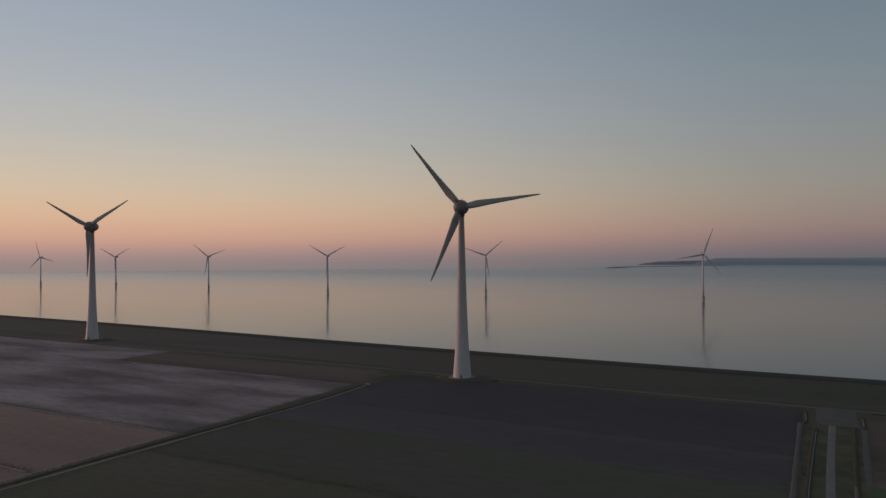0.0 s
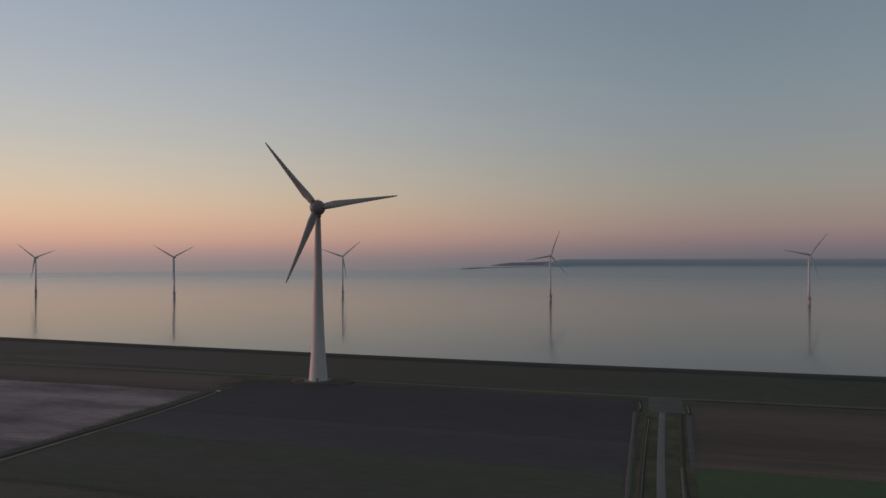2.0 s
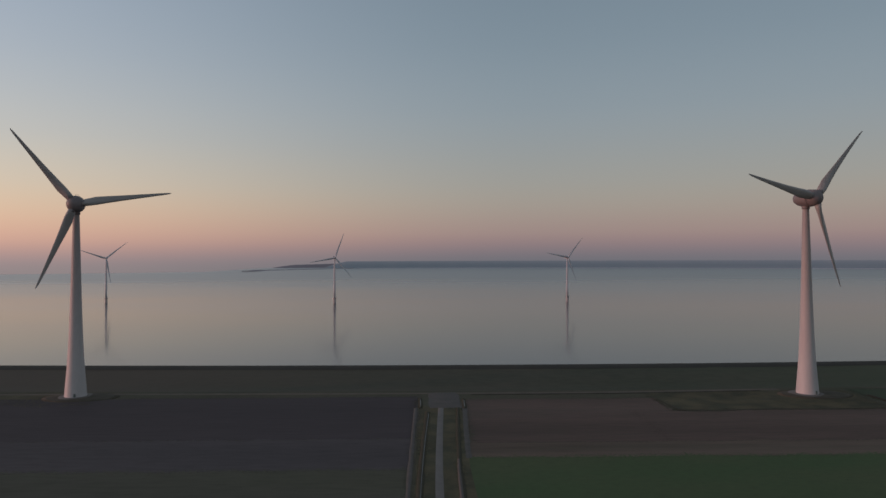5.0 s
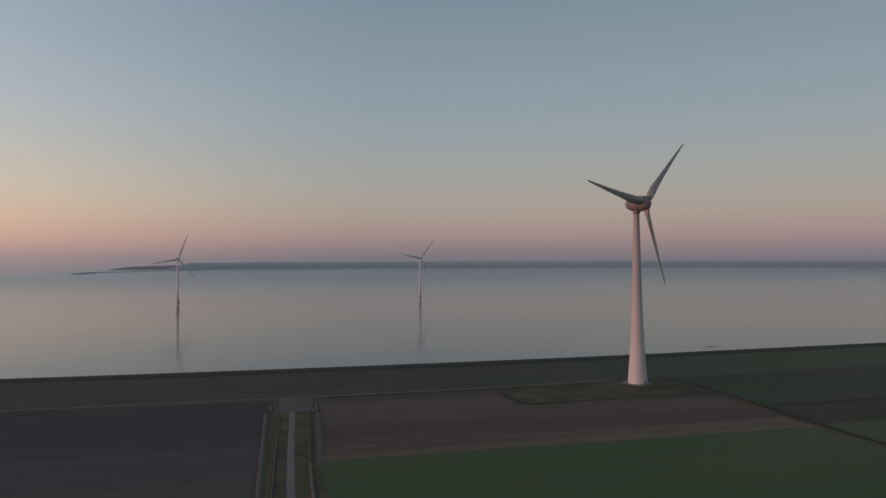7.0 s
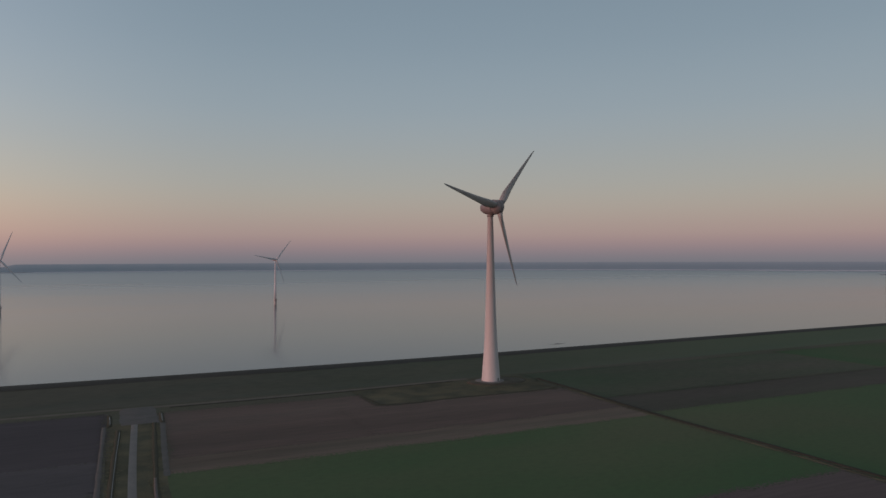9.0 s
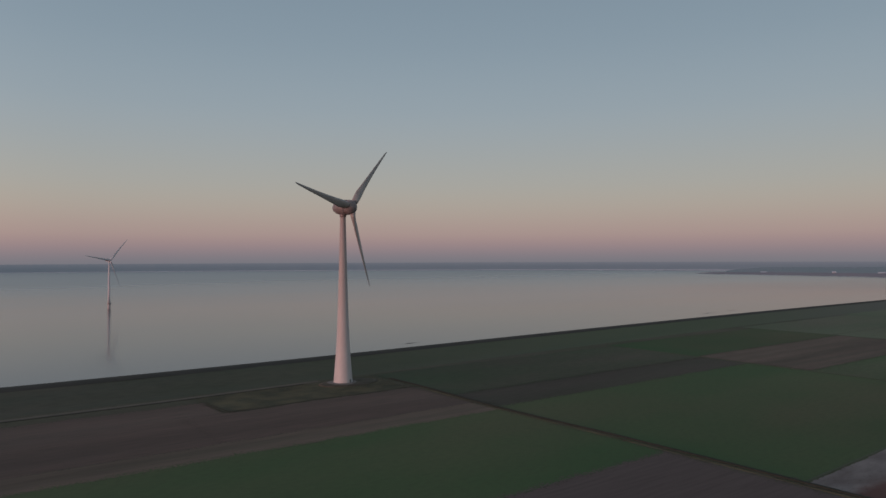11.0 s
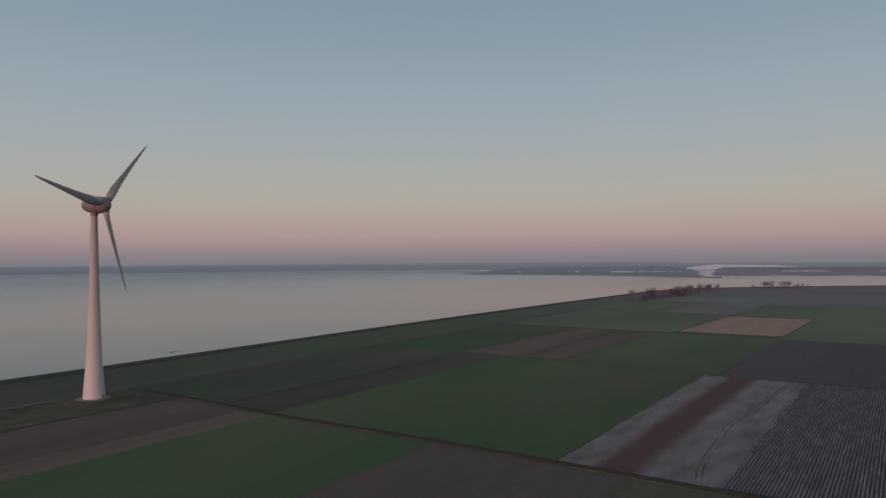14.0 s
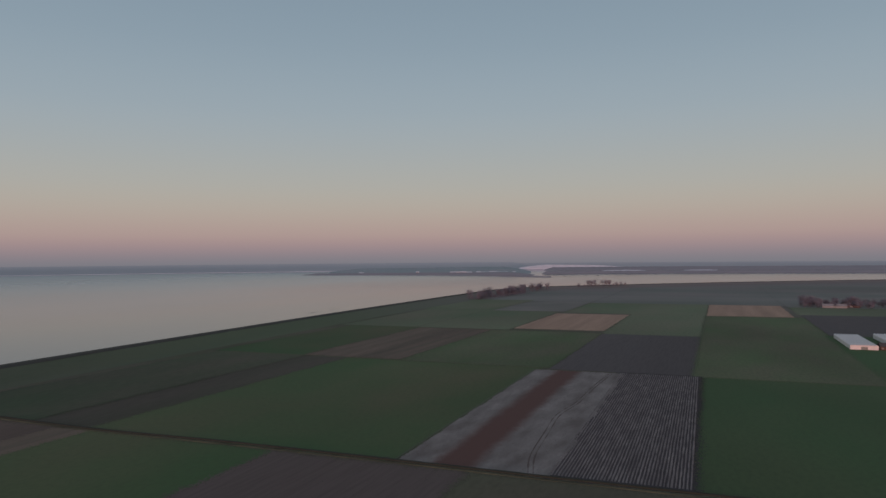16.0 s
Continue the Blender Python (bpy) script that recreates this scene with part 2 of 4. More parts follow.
def painted_distance_haze(m, low, high):
    """Distant land: haze painted into colour and glow, paling its farther, higher reaches."""
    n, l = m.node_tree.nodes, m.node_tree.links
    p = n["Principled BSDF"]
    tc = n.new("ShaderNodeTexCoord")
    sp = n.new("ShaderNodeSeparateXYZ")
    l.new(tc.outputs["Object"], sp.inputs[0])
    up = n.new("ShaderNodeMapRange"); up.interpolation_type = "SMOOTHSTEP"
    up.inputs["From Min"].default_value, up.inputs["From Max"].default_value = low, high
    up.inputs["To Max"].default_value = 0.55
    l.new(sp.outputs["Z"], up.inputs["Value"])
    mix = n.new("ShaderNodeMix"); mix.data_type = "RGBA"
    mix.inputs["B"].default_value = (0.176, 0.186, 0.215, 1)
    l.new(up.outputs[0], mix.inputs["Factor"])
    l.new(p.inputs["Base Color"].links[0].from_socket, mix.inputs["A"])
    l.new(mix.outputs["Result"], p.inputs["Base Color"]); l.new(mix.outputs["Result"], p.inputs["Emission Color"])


painted_distance_haze(M["far"], 36, 76)


def lake_material(name, rough, swell, ruffled=0.0):
    """Water: a mirror of the sky by Fresnel's law over the blue-grey of the water body."""
    m = bpy.data.materials.new(name)
    m.use_nodes = True
    n, l = m.node_tree.nodes, m.node_tree.links
    n.remove(n["Principled BSDF"])
    body = n.new("ShaderNodeBsdfDiffuse"); body.inputs["Color"].default_value = (0.150, 0.148, 0.150, 1)
    gloss = n.new("ShaderNodeBsdfGlossy")
    fres = n.new("ShaderNodeFresnel"); fres.inputs["IOR"].default_value = 1.46
    both = n.new("ShaderNodeMixShader")
    l.new(fres.outputs[0], both.inputs[0]); l.new(body.outputs[0], both.inputs[1]); l.new(gloss.outputs[0], both.inputs[2])
    l.new(both.outputs[0], n["Material Output"].inputs["Surface"])
    tc = n.new("ShaderNodeTexCoord")
    mp = n.new("ShaderNodeMapping"); mp.inputs["Scale"].default_value = (0.4, 1, 1)
    l.new(tc.outputs["Object"], mp.inputs[0])
    a = n.new("ShaderNodeTexNoise"); a.inputs["Scale"].default_value = 1 / 2.5; a.inputs["Detail"].default_value = 3
    l.new(mp.outputs[0], a.inputs[0])
    # calm and ruffled patches
    b = n.new("ShaderNodeTexNoise"); b.inputs["Scale"].default_value = 1 / 350; b.inputs["Detail"].default_value = 3
    l.new(mp.outputs[0], b.inputs[0])
    rr = n.new("ShaderNodeMapRange")
    rr.inputs["From Min"].default_value, rr.inputs["From Max"].default_value = 0.35, 0.65
    rr.inputs["To Min"].default_value, rr.inputs["To Max"].default_value = rough * 0.9, rough * 1.12
    l.new(b.outputs[0], rr.inputs["Value"])
    # sheltered near the dike and in the eastern bay, ruffled far out to the north
    far = n.new("ShaderNodeSeparateXYZ")
    l.new(tc.outputs["Object"], far.inputs[0])
    open_water = n.new("ShaderNodeMapRange")
    open_water.inputs["From Min"].default_value, open_water.inputs["From Max"].default_value = 900, 3300
    open_water.inputs["To Min"].default_value, open_water.inputs["To Max"].default_value = -0.25 * rough, ruffled
    l.new(far.outputs["Y"], open_water.inputs["Value"])
    total = n.new("ShaderNodeMath")
    l.new(rr.outputs[0], total.inputs[0]); l.new(open_water.outputs[0], total.inputs[1])
    l.new(total.outputs[0], gloss.inputs["Roughness"])
    # gloss colour darkens towards the north, which dims the mirrored sky there
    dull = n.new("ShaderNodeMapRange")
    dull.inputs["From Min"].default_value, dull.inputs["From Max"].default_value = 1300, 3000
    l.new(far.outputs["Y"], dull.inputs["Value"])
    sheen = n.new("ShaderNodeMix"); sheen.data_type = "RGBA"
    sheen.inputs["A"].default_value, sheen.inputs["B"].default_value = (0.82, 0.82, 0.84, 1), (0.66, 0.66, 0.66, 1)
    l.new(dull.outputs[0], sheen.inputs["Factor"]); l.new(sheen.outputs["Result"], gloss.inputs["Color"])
    bp = n.new("ShaderNodeBump"); bp.inputs["Strength"].default_value = swell; bp.inputs["Distance"].default_value = 0.1
    l.new(a.outputs[0], bp.inputs["Height"])
    for node in (body, gloss, fres):
        l.new(bp.outputs[0], node.inputs["Normal"])
    return m


def blend_along_x(m, x0, x1, dry):
    """Blends the base colour into the end colour dry, from x0 to x1."""
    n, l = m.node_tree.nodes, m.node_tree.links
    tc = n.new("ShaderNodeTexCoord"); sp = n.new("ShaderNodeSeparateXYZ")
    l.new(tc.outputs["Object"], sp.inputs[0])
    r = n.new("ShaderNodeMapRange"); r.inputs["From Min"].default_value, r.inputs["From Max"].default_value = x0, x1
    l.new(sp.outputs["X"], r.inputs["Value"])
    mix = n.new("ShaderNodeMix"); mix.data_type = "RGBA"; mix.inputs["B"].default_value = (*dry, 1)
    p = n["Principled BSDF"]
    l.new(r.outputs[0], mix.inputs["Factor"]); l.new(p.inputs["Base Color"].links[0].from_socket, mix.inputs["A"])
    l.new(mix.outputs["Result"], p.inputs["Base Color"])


# grass greener towards the east, browner towards the west
blend_along_x(M["dike"], 150, 700, (0.100, 0.120, 0.074))
blend_along_x(M["dike"], 150, -500, (0.122, 0.100, 0.084))
# distance haze put into the colour: dike and polder pale with x
blend_along_x(M["dike"], 900, 2100, (0.175, 0.155, 0.152))
blend_along_x(M["polder"], 1050, 1700, (0.185, 0.165, 0.158))
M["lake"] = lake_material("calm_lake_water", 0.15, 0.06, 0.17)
M["ditch_water"] = lake_material("still_ditch_water", 0.05, 0.05)


# ---- mesh helpers ----
def mesh_of(name, verts, faces, material, smooth=False):
    me = bpy.data.meshes.new(name)
    me.from_pydata([tuple(v) for v in verts], [], faces)
    me.materials.append(M[material])
    if smooth:
        me.polygons.foreach_set("use_smooth", [True] * len(me.polygons))
    me.update()
    return me


def part(name, me, parent, label="", at=None):
    ob = new(name, me)
    ob.parent = parent
    if at is not None:
        ob.matrix_basis = at
    if label:
        ob["label"] = label
    return ob


def empty(name, at, label, category, group="", kind=""):
    ob = new(name)
    ob.empty_display_size = 1
    ob.matrix_basis = at
    return tagged(ob, label, category, group, kind)


def from_bm(name, bm, material, smooth=False):
    me = bpy.data.meshes.new(name)
    bmesh.ops.recalc_face_normals(bm, faces=bm.faces)
    bm.to_mesh(me)
    bm.free()
    me.materials.append(M[material])
    if smooth:
        me.polygons.foreach_set("use_smooth", [True] * len(me.polygons))
    return me


def box(bm, x0, x1, y0, y1, z0, z1, bevel=0.0):
    m = Matrix.Translation(((x0 + x1) / 2, (y0 + y1) / 2, (z0 + z1) / 2)) @ Matrix.Diagonal((x1 - x0, y1 - y0, z1 - z0, 1))
    g = bmesh.ops.create_cube(bm, size=1, matrix=m)
    if bevel:
        bmesh.ops.bevel(bm, geom=list({e for v in g["verts"] for e in v.link_edges}), offset=bevel, segments=2, affect="EDGES")


def lathe(profile, n=28, axis="z", caps=True):
    """Surface of revolution of (radius, height) pairs."""
    verts, faces = [], []
    for r, h in profile:
        for k in range(n):
            a = 2 * math.pi * k / n
            c, s = r * math.cos(a), r * math.sin(a)
            verts.append((c, s, h) if axis == "z" else (c, h, s))
    for i in range(len(profile) - 1):
        for k in range(n):
            q = (i * n + k, i * n + (k + 1) % n, (i + 1) * n + (k + 1) % n, (i + 1) * n + k)
            faces.append(q if axis == "z" else q[::-1])
    if caps:
        faces.append(tuple(range(n))[::-1] if axis == "z" else tuple(range(n)))
        top = tuple(range((len(profile) - 1) * n, len(profile) * n))
        faces.append(top if axis == "z" else top[::-1])
    return verts, faces


# ---- ground, lake and dike ----
def ring_sheet(name, radius, material, z):
    verts, faces = [(0, 0, z)], []
    radii = [40 * (radius / 40) ** (k / 13) for k in range(14)]
    n = 96
    for r in radii:
        verts += [(r * math.cos(2 * math.pi * k / n), r * math.sin(2 * math.pi * k / n), z) for k in range(n)]
    for k in range(n):
        faces.append((0, 1 + k, 1 + (k + 1) % n))
    for i in range(len(radii) - 1):
        for k in range(n):
            a, b = 1 + i * n, 1 + (i + 1) * n
            faces.append((a + k, b + k, b + (k + 1) % n, a + (k + 1) % n))
    return new(name, mesh_of(name, verts, faces, material))


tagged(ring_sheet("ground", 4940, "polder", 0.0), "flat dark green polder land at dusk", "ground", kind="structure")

LAKE_Z = 1.0


def lake_height(r):
    """The lake's far reaches lift a little, so that its far shore stands where the eye sees it."""
    return LAKE_Z + 26.5 * max(0.0, (r - 2700) / 2200) ** 2


def shore_radius(el):
    """Distance at which the lake shows at that many degrees under the eye's level."""
    lo, hi = 800.0, 4900.0
    for _ in range(40):
        mid = (lo + hi) / 2
        if (lake_height(mid) - EYE) / mid < math.tan(radians(el)):
            lo = mid
        else:
            hi = mid
    return lo


CREST = [(-4850, 720), (-2600, 655), (-1068, 607), (-690, 590), (-400, 571), (-80, 557), (230, 557), (500, 570), (760, 581),
         (1050, 590), (1400, 594), (1700, 595), (1900, 587), (2040, 550), (2155, 470), (2430, 167), (2757, -268), (3050, -780),
         (3400, -1700), (3700, -3000)]


def smooth_line(points, n):
    out = []
    for i in range(len(points) - 1):
        p = [V((*points[max(0, min(len(points) - 1, i + d))], 0)) for d in (-1, 0, 1, 2)]
        for k in range(n):
            t = k / n
            out.append(0.5 * (2 * p[1] + (p[2] - p[0]) * t + (2 * p[0] - 5 * p[1] + 4 * p[2] - p[3]) * t * t + (3 * p[1] - p[0] - 3 * p[2] + p[3]) * t ** 3))
    return out + [V((*points[-1], 0))]


line = smooth_line(CREST, 6)


def outward(i):
    d = (line[min(i + 1, len(line) - 1)] - line[max(i - 1, 0)]).normalized()
    return V((-d.y, d.x, 0))


def sweep(name, profile, material, smooth=True):
    verts, faces = [], []
    m = len(profile)
    for i, p in enumerate(line):
        o = outward(i)
        for off, z in profile:
            q = p + o * off
            verts.append((q.x, q.y, z + (0.12 * math.sin(i * 1.7 + off) if 0.3 < z < 8 else 0)))
    for i in range(len(line) - 1):
        for k in range(m - 1):
            faces.append((i * m + k, i * m + k + 1, (i + 1) * m + k + 1, (i + 1) * m + k))
    return mesh_of(name, verts, faces, material, smooth)


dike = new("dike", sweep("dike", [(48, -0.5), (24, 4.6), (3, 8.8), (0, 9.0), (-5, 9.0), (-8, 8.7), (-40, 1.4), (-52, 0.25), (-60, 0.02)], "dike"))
tagged(dike, "long dark grass-covered lake dike with flat crest", "dike", kind="structure")
part("crest_road", sweep("crest_road", [(7.5, 7.96), (3, 8.87), (0, 9.07), (-5, 9.07), (-8, 8.80), (-12.5, 7.78)], "asphalt"), dike, "dark asphalt path on the crest and shoulder")
part("stone_toe", sweep("stone_toe", [(47, 0.2), (42, 1.5), (36, 2.6), (33.5, 3.1)], "stone", False), dike, "dark stone revetment at the waterline")

verts, faces = [], []
steps = 26
for i, p in enumerate(line):
    q = p + outward(i) * 22
    r0, a = math.hypot(q.x, q.y), math.atan2(q.y, q.x)
    for k in range(steps):
        r = r0 + (4000 - r0) * (k / 15) ** 1.3 if k < 16 else 4000 + 880 * (k - 15) / 10
        west = min(1.0, max(0.0, (math.degrees(a) - 103) / 5))    # open water lies flat towards the west
        verts.append((r * math.cos(a), r * math.sin(a), lake_height(r) + (LAKE_Z - lake_height(r)) * west))
for i in range(len(line) - 1):
    for k in range(steps - 1):
        faces.append((i * steps + k, i * steps + k + 1, (i + 1) * steps + k + 1, (i + 1) * steps + k))
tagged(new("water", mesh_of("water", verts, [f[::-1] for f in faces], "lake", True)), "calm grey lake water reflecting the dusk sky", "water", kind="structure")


# ---- far shores ----
def far_shore(name, label, az0, az1, low, top, material, taper=0.0, depth=500, rough=4.0, seed=0, fade=0.0):
    """Low misty land seen across the lake from bearing az0 to az1 (degrees left of +y), between two angles under eye level."""
    n = max(8, int(abs(az1 - az0) * 7))
    verts, faces = [], []
    for i in range(n + 1):
        t = i / n
        a = radians(az0 + (az1 - az0) * t)
        lo_el = low[0] + (low[1] - low[0]) * t
        hi_el = top[0] + (top[1] - top[0]) * t
        r0 = shore_radius(lo_el + 0.004 * noise.noise((i * 0.11, seed, 1.5)))
        if taper:
            k = min(1.0, t * abs(az1 - az0) / taper)
            hi_el = lo_el + (hi_el - lo_el) * (0.10 + 0.9 * k ** 0.7)
        if fade:
            k = min(1.0, (1 - t) * abs(az1 - az0) / fade)
            hi_el = lo_el + (hi_el - lo_el) * (0.10 + 0.9 * k ** 0.6)
        r1 = min(r0 + depth, 4935)
        z0 = lake_height(r0)
        z1 = EYE + r1 * math.tan(radians(hi_el)) + rough * noise.noise((i * 0.45, seed, 0)) + 0.5 * rough * noise.noise((i * 1.9, seed, 4))
        z1 = max(z1, z0 + 2)
        for s, f in ((-6, -0.02), (6, 0.06), (0.35 * (r1 - r0), 0.42), (0.7 * (r1 - r0), 0.72), (r1 - r0, 1.0), (r1 - r0 + 4, -0.3)):
            r = r0 + s
            verts.append((-r * math.sin(a), r * math.cos(a), z0 - 1 + (z1 - z0 + 1) * f + (rough * 0.25 * noise.noise((i * 0.8, s * 0.01, seed)) if 0.1 < f < 0.9 else 0)))
    m = 6
    for i in range(n):
        for k in range(m - 1):
            faces.append((i * m + k, i * m + k + 1, (i + 1) * m + k + 1, (i + 1) * m + k))
    return tagged(new(name, mesh_of(name, verts, faces, material)), label, "far shore", kind="structure")


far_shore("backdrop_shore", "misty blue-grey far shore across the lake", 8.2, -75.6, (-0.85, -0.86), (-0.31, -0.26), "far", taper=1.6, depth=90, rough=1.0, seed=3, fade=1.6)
# bright line of water along the shore, painted as a pale glowing strip
far_shore("backdrop_waterline", "thin pale waterline below a far shore", 5.5, -73.5, (-0.885, -0.925), (-0.86, -0.865), "far_pale", taper=1.0, depth=8, rough=0.2, seed=2, fade=2.0)
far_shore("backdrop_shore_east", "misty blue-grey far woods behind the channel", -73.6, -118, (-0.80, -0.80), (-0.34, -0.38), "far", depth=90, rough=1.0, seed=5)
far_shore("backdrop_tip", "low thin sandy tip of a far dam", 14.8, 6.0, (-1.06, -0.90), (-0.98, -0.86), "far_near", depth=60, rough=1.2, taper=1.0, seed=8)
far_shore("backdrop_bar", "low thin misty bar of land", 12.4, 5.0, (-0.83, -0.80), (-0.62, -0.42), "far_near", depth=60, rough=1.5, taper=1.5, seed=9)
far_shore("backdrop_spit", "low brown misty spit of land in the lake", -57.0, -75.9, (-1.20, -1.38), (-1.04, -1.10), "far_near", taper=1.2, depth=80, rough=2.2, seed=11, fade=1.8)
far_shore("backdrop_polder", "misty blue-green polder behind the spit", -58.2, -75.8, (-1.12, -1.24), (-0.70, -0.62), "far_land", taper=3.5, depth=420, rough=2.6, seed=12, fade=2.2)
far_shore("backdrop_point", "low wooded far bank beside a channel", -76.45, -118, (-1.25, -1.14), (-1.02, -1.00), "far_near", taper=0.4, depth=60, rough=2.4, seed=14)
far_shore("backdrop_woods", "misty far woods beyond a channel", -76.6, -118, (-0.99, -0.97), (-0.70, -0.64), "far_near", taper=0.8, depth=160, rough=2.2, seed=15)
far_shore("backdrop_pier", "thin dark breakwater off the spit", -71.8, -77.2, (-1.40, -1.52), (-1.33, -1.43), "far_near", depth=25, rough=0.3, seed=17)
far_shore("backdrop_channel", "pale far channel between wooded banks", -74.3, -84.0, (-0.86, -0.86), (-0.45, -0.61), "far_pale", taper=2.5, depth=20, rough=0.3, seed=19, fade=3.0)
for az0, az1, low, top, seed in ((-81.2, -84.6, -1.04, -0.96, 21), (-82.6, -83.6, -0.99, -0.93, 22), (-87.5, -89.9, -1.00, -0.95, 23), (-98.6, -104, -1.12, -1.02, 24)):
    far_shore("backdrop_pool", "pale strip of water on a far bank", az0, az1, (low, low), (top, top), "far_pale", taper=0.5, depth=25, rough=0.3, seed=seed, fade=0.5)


# ---- fields ----
def thinning_edge(m):
    """The crop or soil thins out raggedly where the mesh's cover falls to nothing."""
    n, l = m.node_tree.nodes, m.node_tree.links
    cover = n.new("ShaderNodeAttribute"); cover.attribute_name = "cover"
    tc = n.new("ShaderNodeTexCoord")
    clump = n.new("ShaderNodeTexNoise"); clump.inputs["Scale"].default_value = 0.75; clump.inputs["Detail"].default_value = 3
    l.new(tc.outputs["Object"], clump.inputs[0])
    total = n.new("ShaderNodeMath"); total.operation = "MULTIPLY_ADD"; total.inputs[1].default_value = 2.4
    l.new(clump.outputs[0], total.inputs[0]); l.new(cover.outputs["Fac"], total.inputs[2])
    r = n.new("ShaderNodeMapRange"); r.interpolation_type = "SMOOTHSTEP"
    r.inputs["From Min"].default_value, r.inputs["From Max"].default_value = 1.66, 1.74
    l.new(total.outputs[0], r.inputs["Value"])
    bare = n.new("ShaderNodeBsdfTransparent")
    mix = n.new("ShaderNodeMixShader")
    l.new(r.outputs[0], mix.inputs[0]); l.new(bare.outputs[0], mix.inputs[1]); l.new(n["Principled BSDF"].outputs[0], mix.inputs[2])
    l.new(mix.outputs[0], n["Material Output"].inputs["Surface"])
    return m


CRISP = {"yellow", "banded", "plough_grey"}


def field(x0, x1, y0, y1, material, label, z=0.06, skew=0.0):
    """A parcel with uneven edges that thin out into its neighbours, a low slab of soil."""
    soft = 1.2 if material in CRISP else 11.0 if material == "strip_soil" else min(7.0, 0.1 * (y1 - y0))
    key = material + "_parcel"
    if key not in M:
        M[key] = thinning_edge(M[material].copy())
    n = 110
    cx, cy, hx, hy = (x0 + x1) / 2, (y0 + y1 + skew) / 2, (x1 - x0) / 2, (y1 - y0) / 2
    ring = []
    for side, (ax, ay, bx, by) in enumerate(((x0, y0, x1, y0 + skew), (x1, y0 + skew, x1, y1 + skew), (x1, y1 + skew, x0, y1), (x0, y1, x0, y0))):
        for k in range(n):
            t = k / n
            w = 2.0 * noise.noise((k * 0.145, side + x0 * 0.13, y0 * 0.11)) * min(1.0, 6 * t * (1 - t))
            w += 1.3 * noise.noise((k * 1.7, side + x0 * 0.31, y0 * 0.23)) * min(1.0, 9 * t * (1 - t))
            ring.append((ax + (bx - ax) * t + (w if side % 2 else 0), ay + (by - ay) * t + (0 if side % 2 else w)))
    m = len(ring)

    def grown(d, h):
        return [(cx + (x - cx) * (1 + d / hx), cy + (y - cy) * (1 + d / hy), h) for x, y in ring]

    verts = grown(-soft * 0.5, z) + grown(soft, z) + grown(soft, -0.2)
    faces = [tuple(range(m))]
    for j in (0, m):
        faces += [(j + k, j + k + m, j + (k + 1) % m + m, j + (k + 1) % m) for k in range(m)]
    me = mesh_of("crop_field", verts, faces, key)
    me.attributes.new("cover", "FLOAT", "POINT").data.foreach_set("value", [1.0] * m + [0.0] * (2 * m))
    return tagged(new("crop_field", me), label, "field", "polder fields", kind="structure")


FIELDS = [
    # west of the first ditch
    (-700, -303, 190, 262, "fawn", "bare fawn soil field beside a ditch"),
    (-1100, -303, -60, 184, "fawn", "bare fawn field beside a farm track"),
    (-1000, -303, 268, 424, "patchy", "dark soil field with pale streaked patches"),
    (-1000, -570, 424, 488, "patchy", "pale bare field near the dike"),
    (-565, -300, 430, 482, "brown", "dark brown field at the foot of the dike"),
    (-312, -246, 474, 500, "verge", "rough olive grass plot beside a turbine"),
    # between the first ditch and the concrete road
    (-286, -9, 366, 474, "plough", "nearly black ploughed clay field"),
    (-286, -9, 312, 366, "dark_soil", "dark olive-grey soil field"),
    (-286, -9, 236, 312, "dark_crop", "dark dull olive winter crop"),
    (-286, -9, -80, 236, "olive", "olive brown stubble field"),
    # between the road and the second ditch
    (25, 152, 357, 464, "brown", "brown bare soil field"),
    (128, 292, 357, 427, "brown", "brown bare soil field below a turbine plot"),
    (20, 292, 330, 357, "russet", "reddish brown stubble strip"),
    (17, 292, 207, 330, "green", "green winter wheat field"),
    (17, 292, 103, 207, "mauve", "mauve-brown bare clay field"),
    (17, 292, -120, 103, "olive", "olive brown stubble field"),
    (154, 291, 431, 486, "verge", "rough olive grass plot below a turbine"),
    # plots beyond the second ditch
    (301, 600, 388, 492, "green_dark", "dark green meadow below the dike"),
    (301, 600, 336, 388, "strip_soil", "dark brown strip of soil"),
    (301, 596, 145, 336, "green", "large green winter wheat field"),
    (302, 589, -400, 11, "green_deep", "broad green winter wheat field"),
    (604, 900, 392, 500, "green", "green field below the dike"),
    (606, 897, 284, 390, "russet", "bare fawn soil field"),
    (600, 892, 138, 282, "green_dull", "dull green meadow"),
    (592, 887, 20.5, 137, "plough_grey", "dark grey harrowed field"),
    (590, 1203, -120, 19.5, "green_dull", "broad green winter wheat field"),
    (590, 938, -400, -118, "green_deep", "broad green winter wheat field"),
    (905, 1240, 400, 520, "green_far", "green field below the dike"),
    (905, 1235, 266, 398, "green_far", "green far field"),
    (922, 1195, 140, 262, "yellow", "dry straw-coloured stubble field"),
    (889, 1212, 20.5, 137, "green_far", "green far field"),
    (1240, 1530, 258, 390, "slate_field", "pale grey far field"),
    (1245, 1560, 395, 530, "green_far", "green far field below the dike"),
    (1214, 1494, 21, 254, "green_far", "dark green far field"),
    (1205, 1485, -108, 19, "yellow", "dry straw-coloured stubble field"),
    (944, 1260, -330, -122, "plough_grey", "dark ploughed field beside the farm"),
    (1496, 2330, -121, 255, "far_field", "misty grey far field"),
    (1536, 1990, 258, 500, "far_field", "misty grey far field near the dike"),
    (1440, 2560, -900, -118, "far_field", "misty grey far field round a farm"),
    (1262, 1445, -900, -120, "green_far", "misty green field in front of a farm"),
]
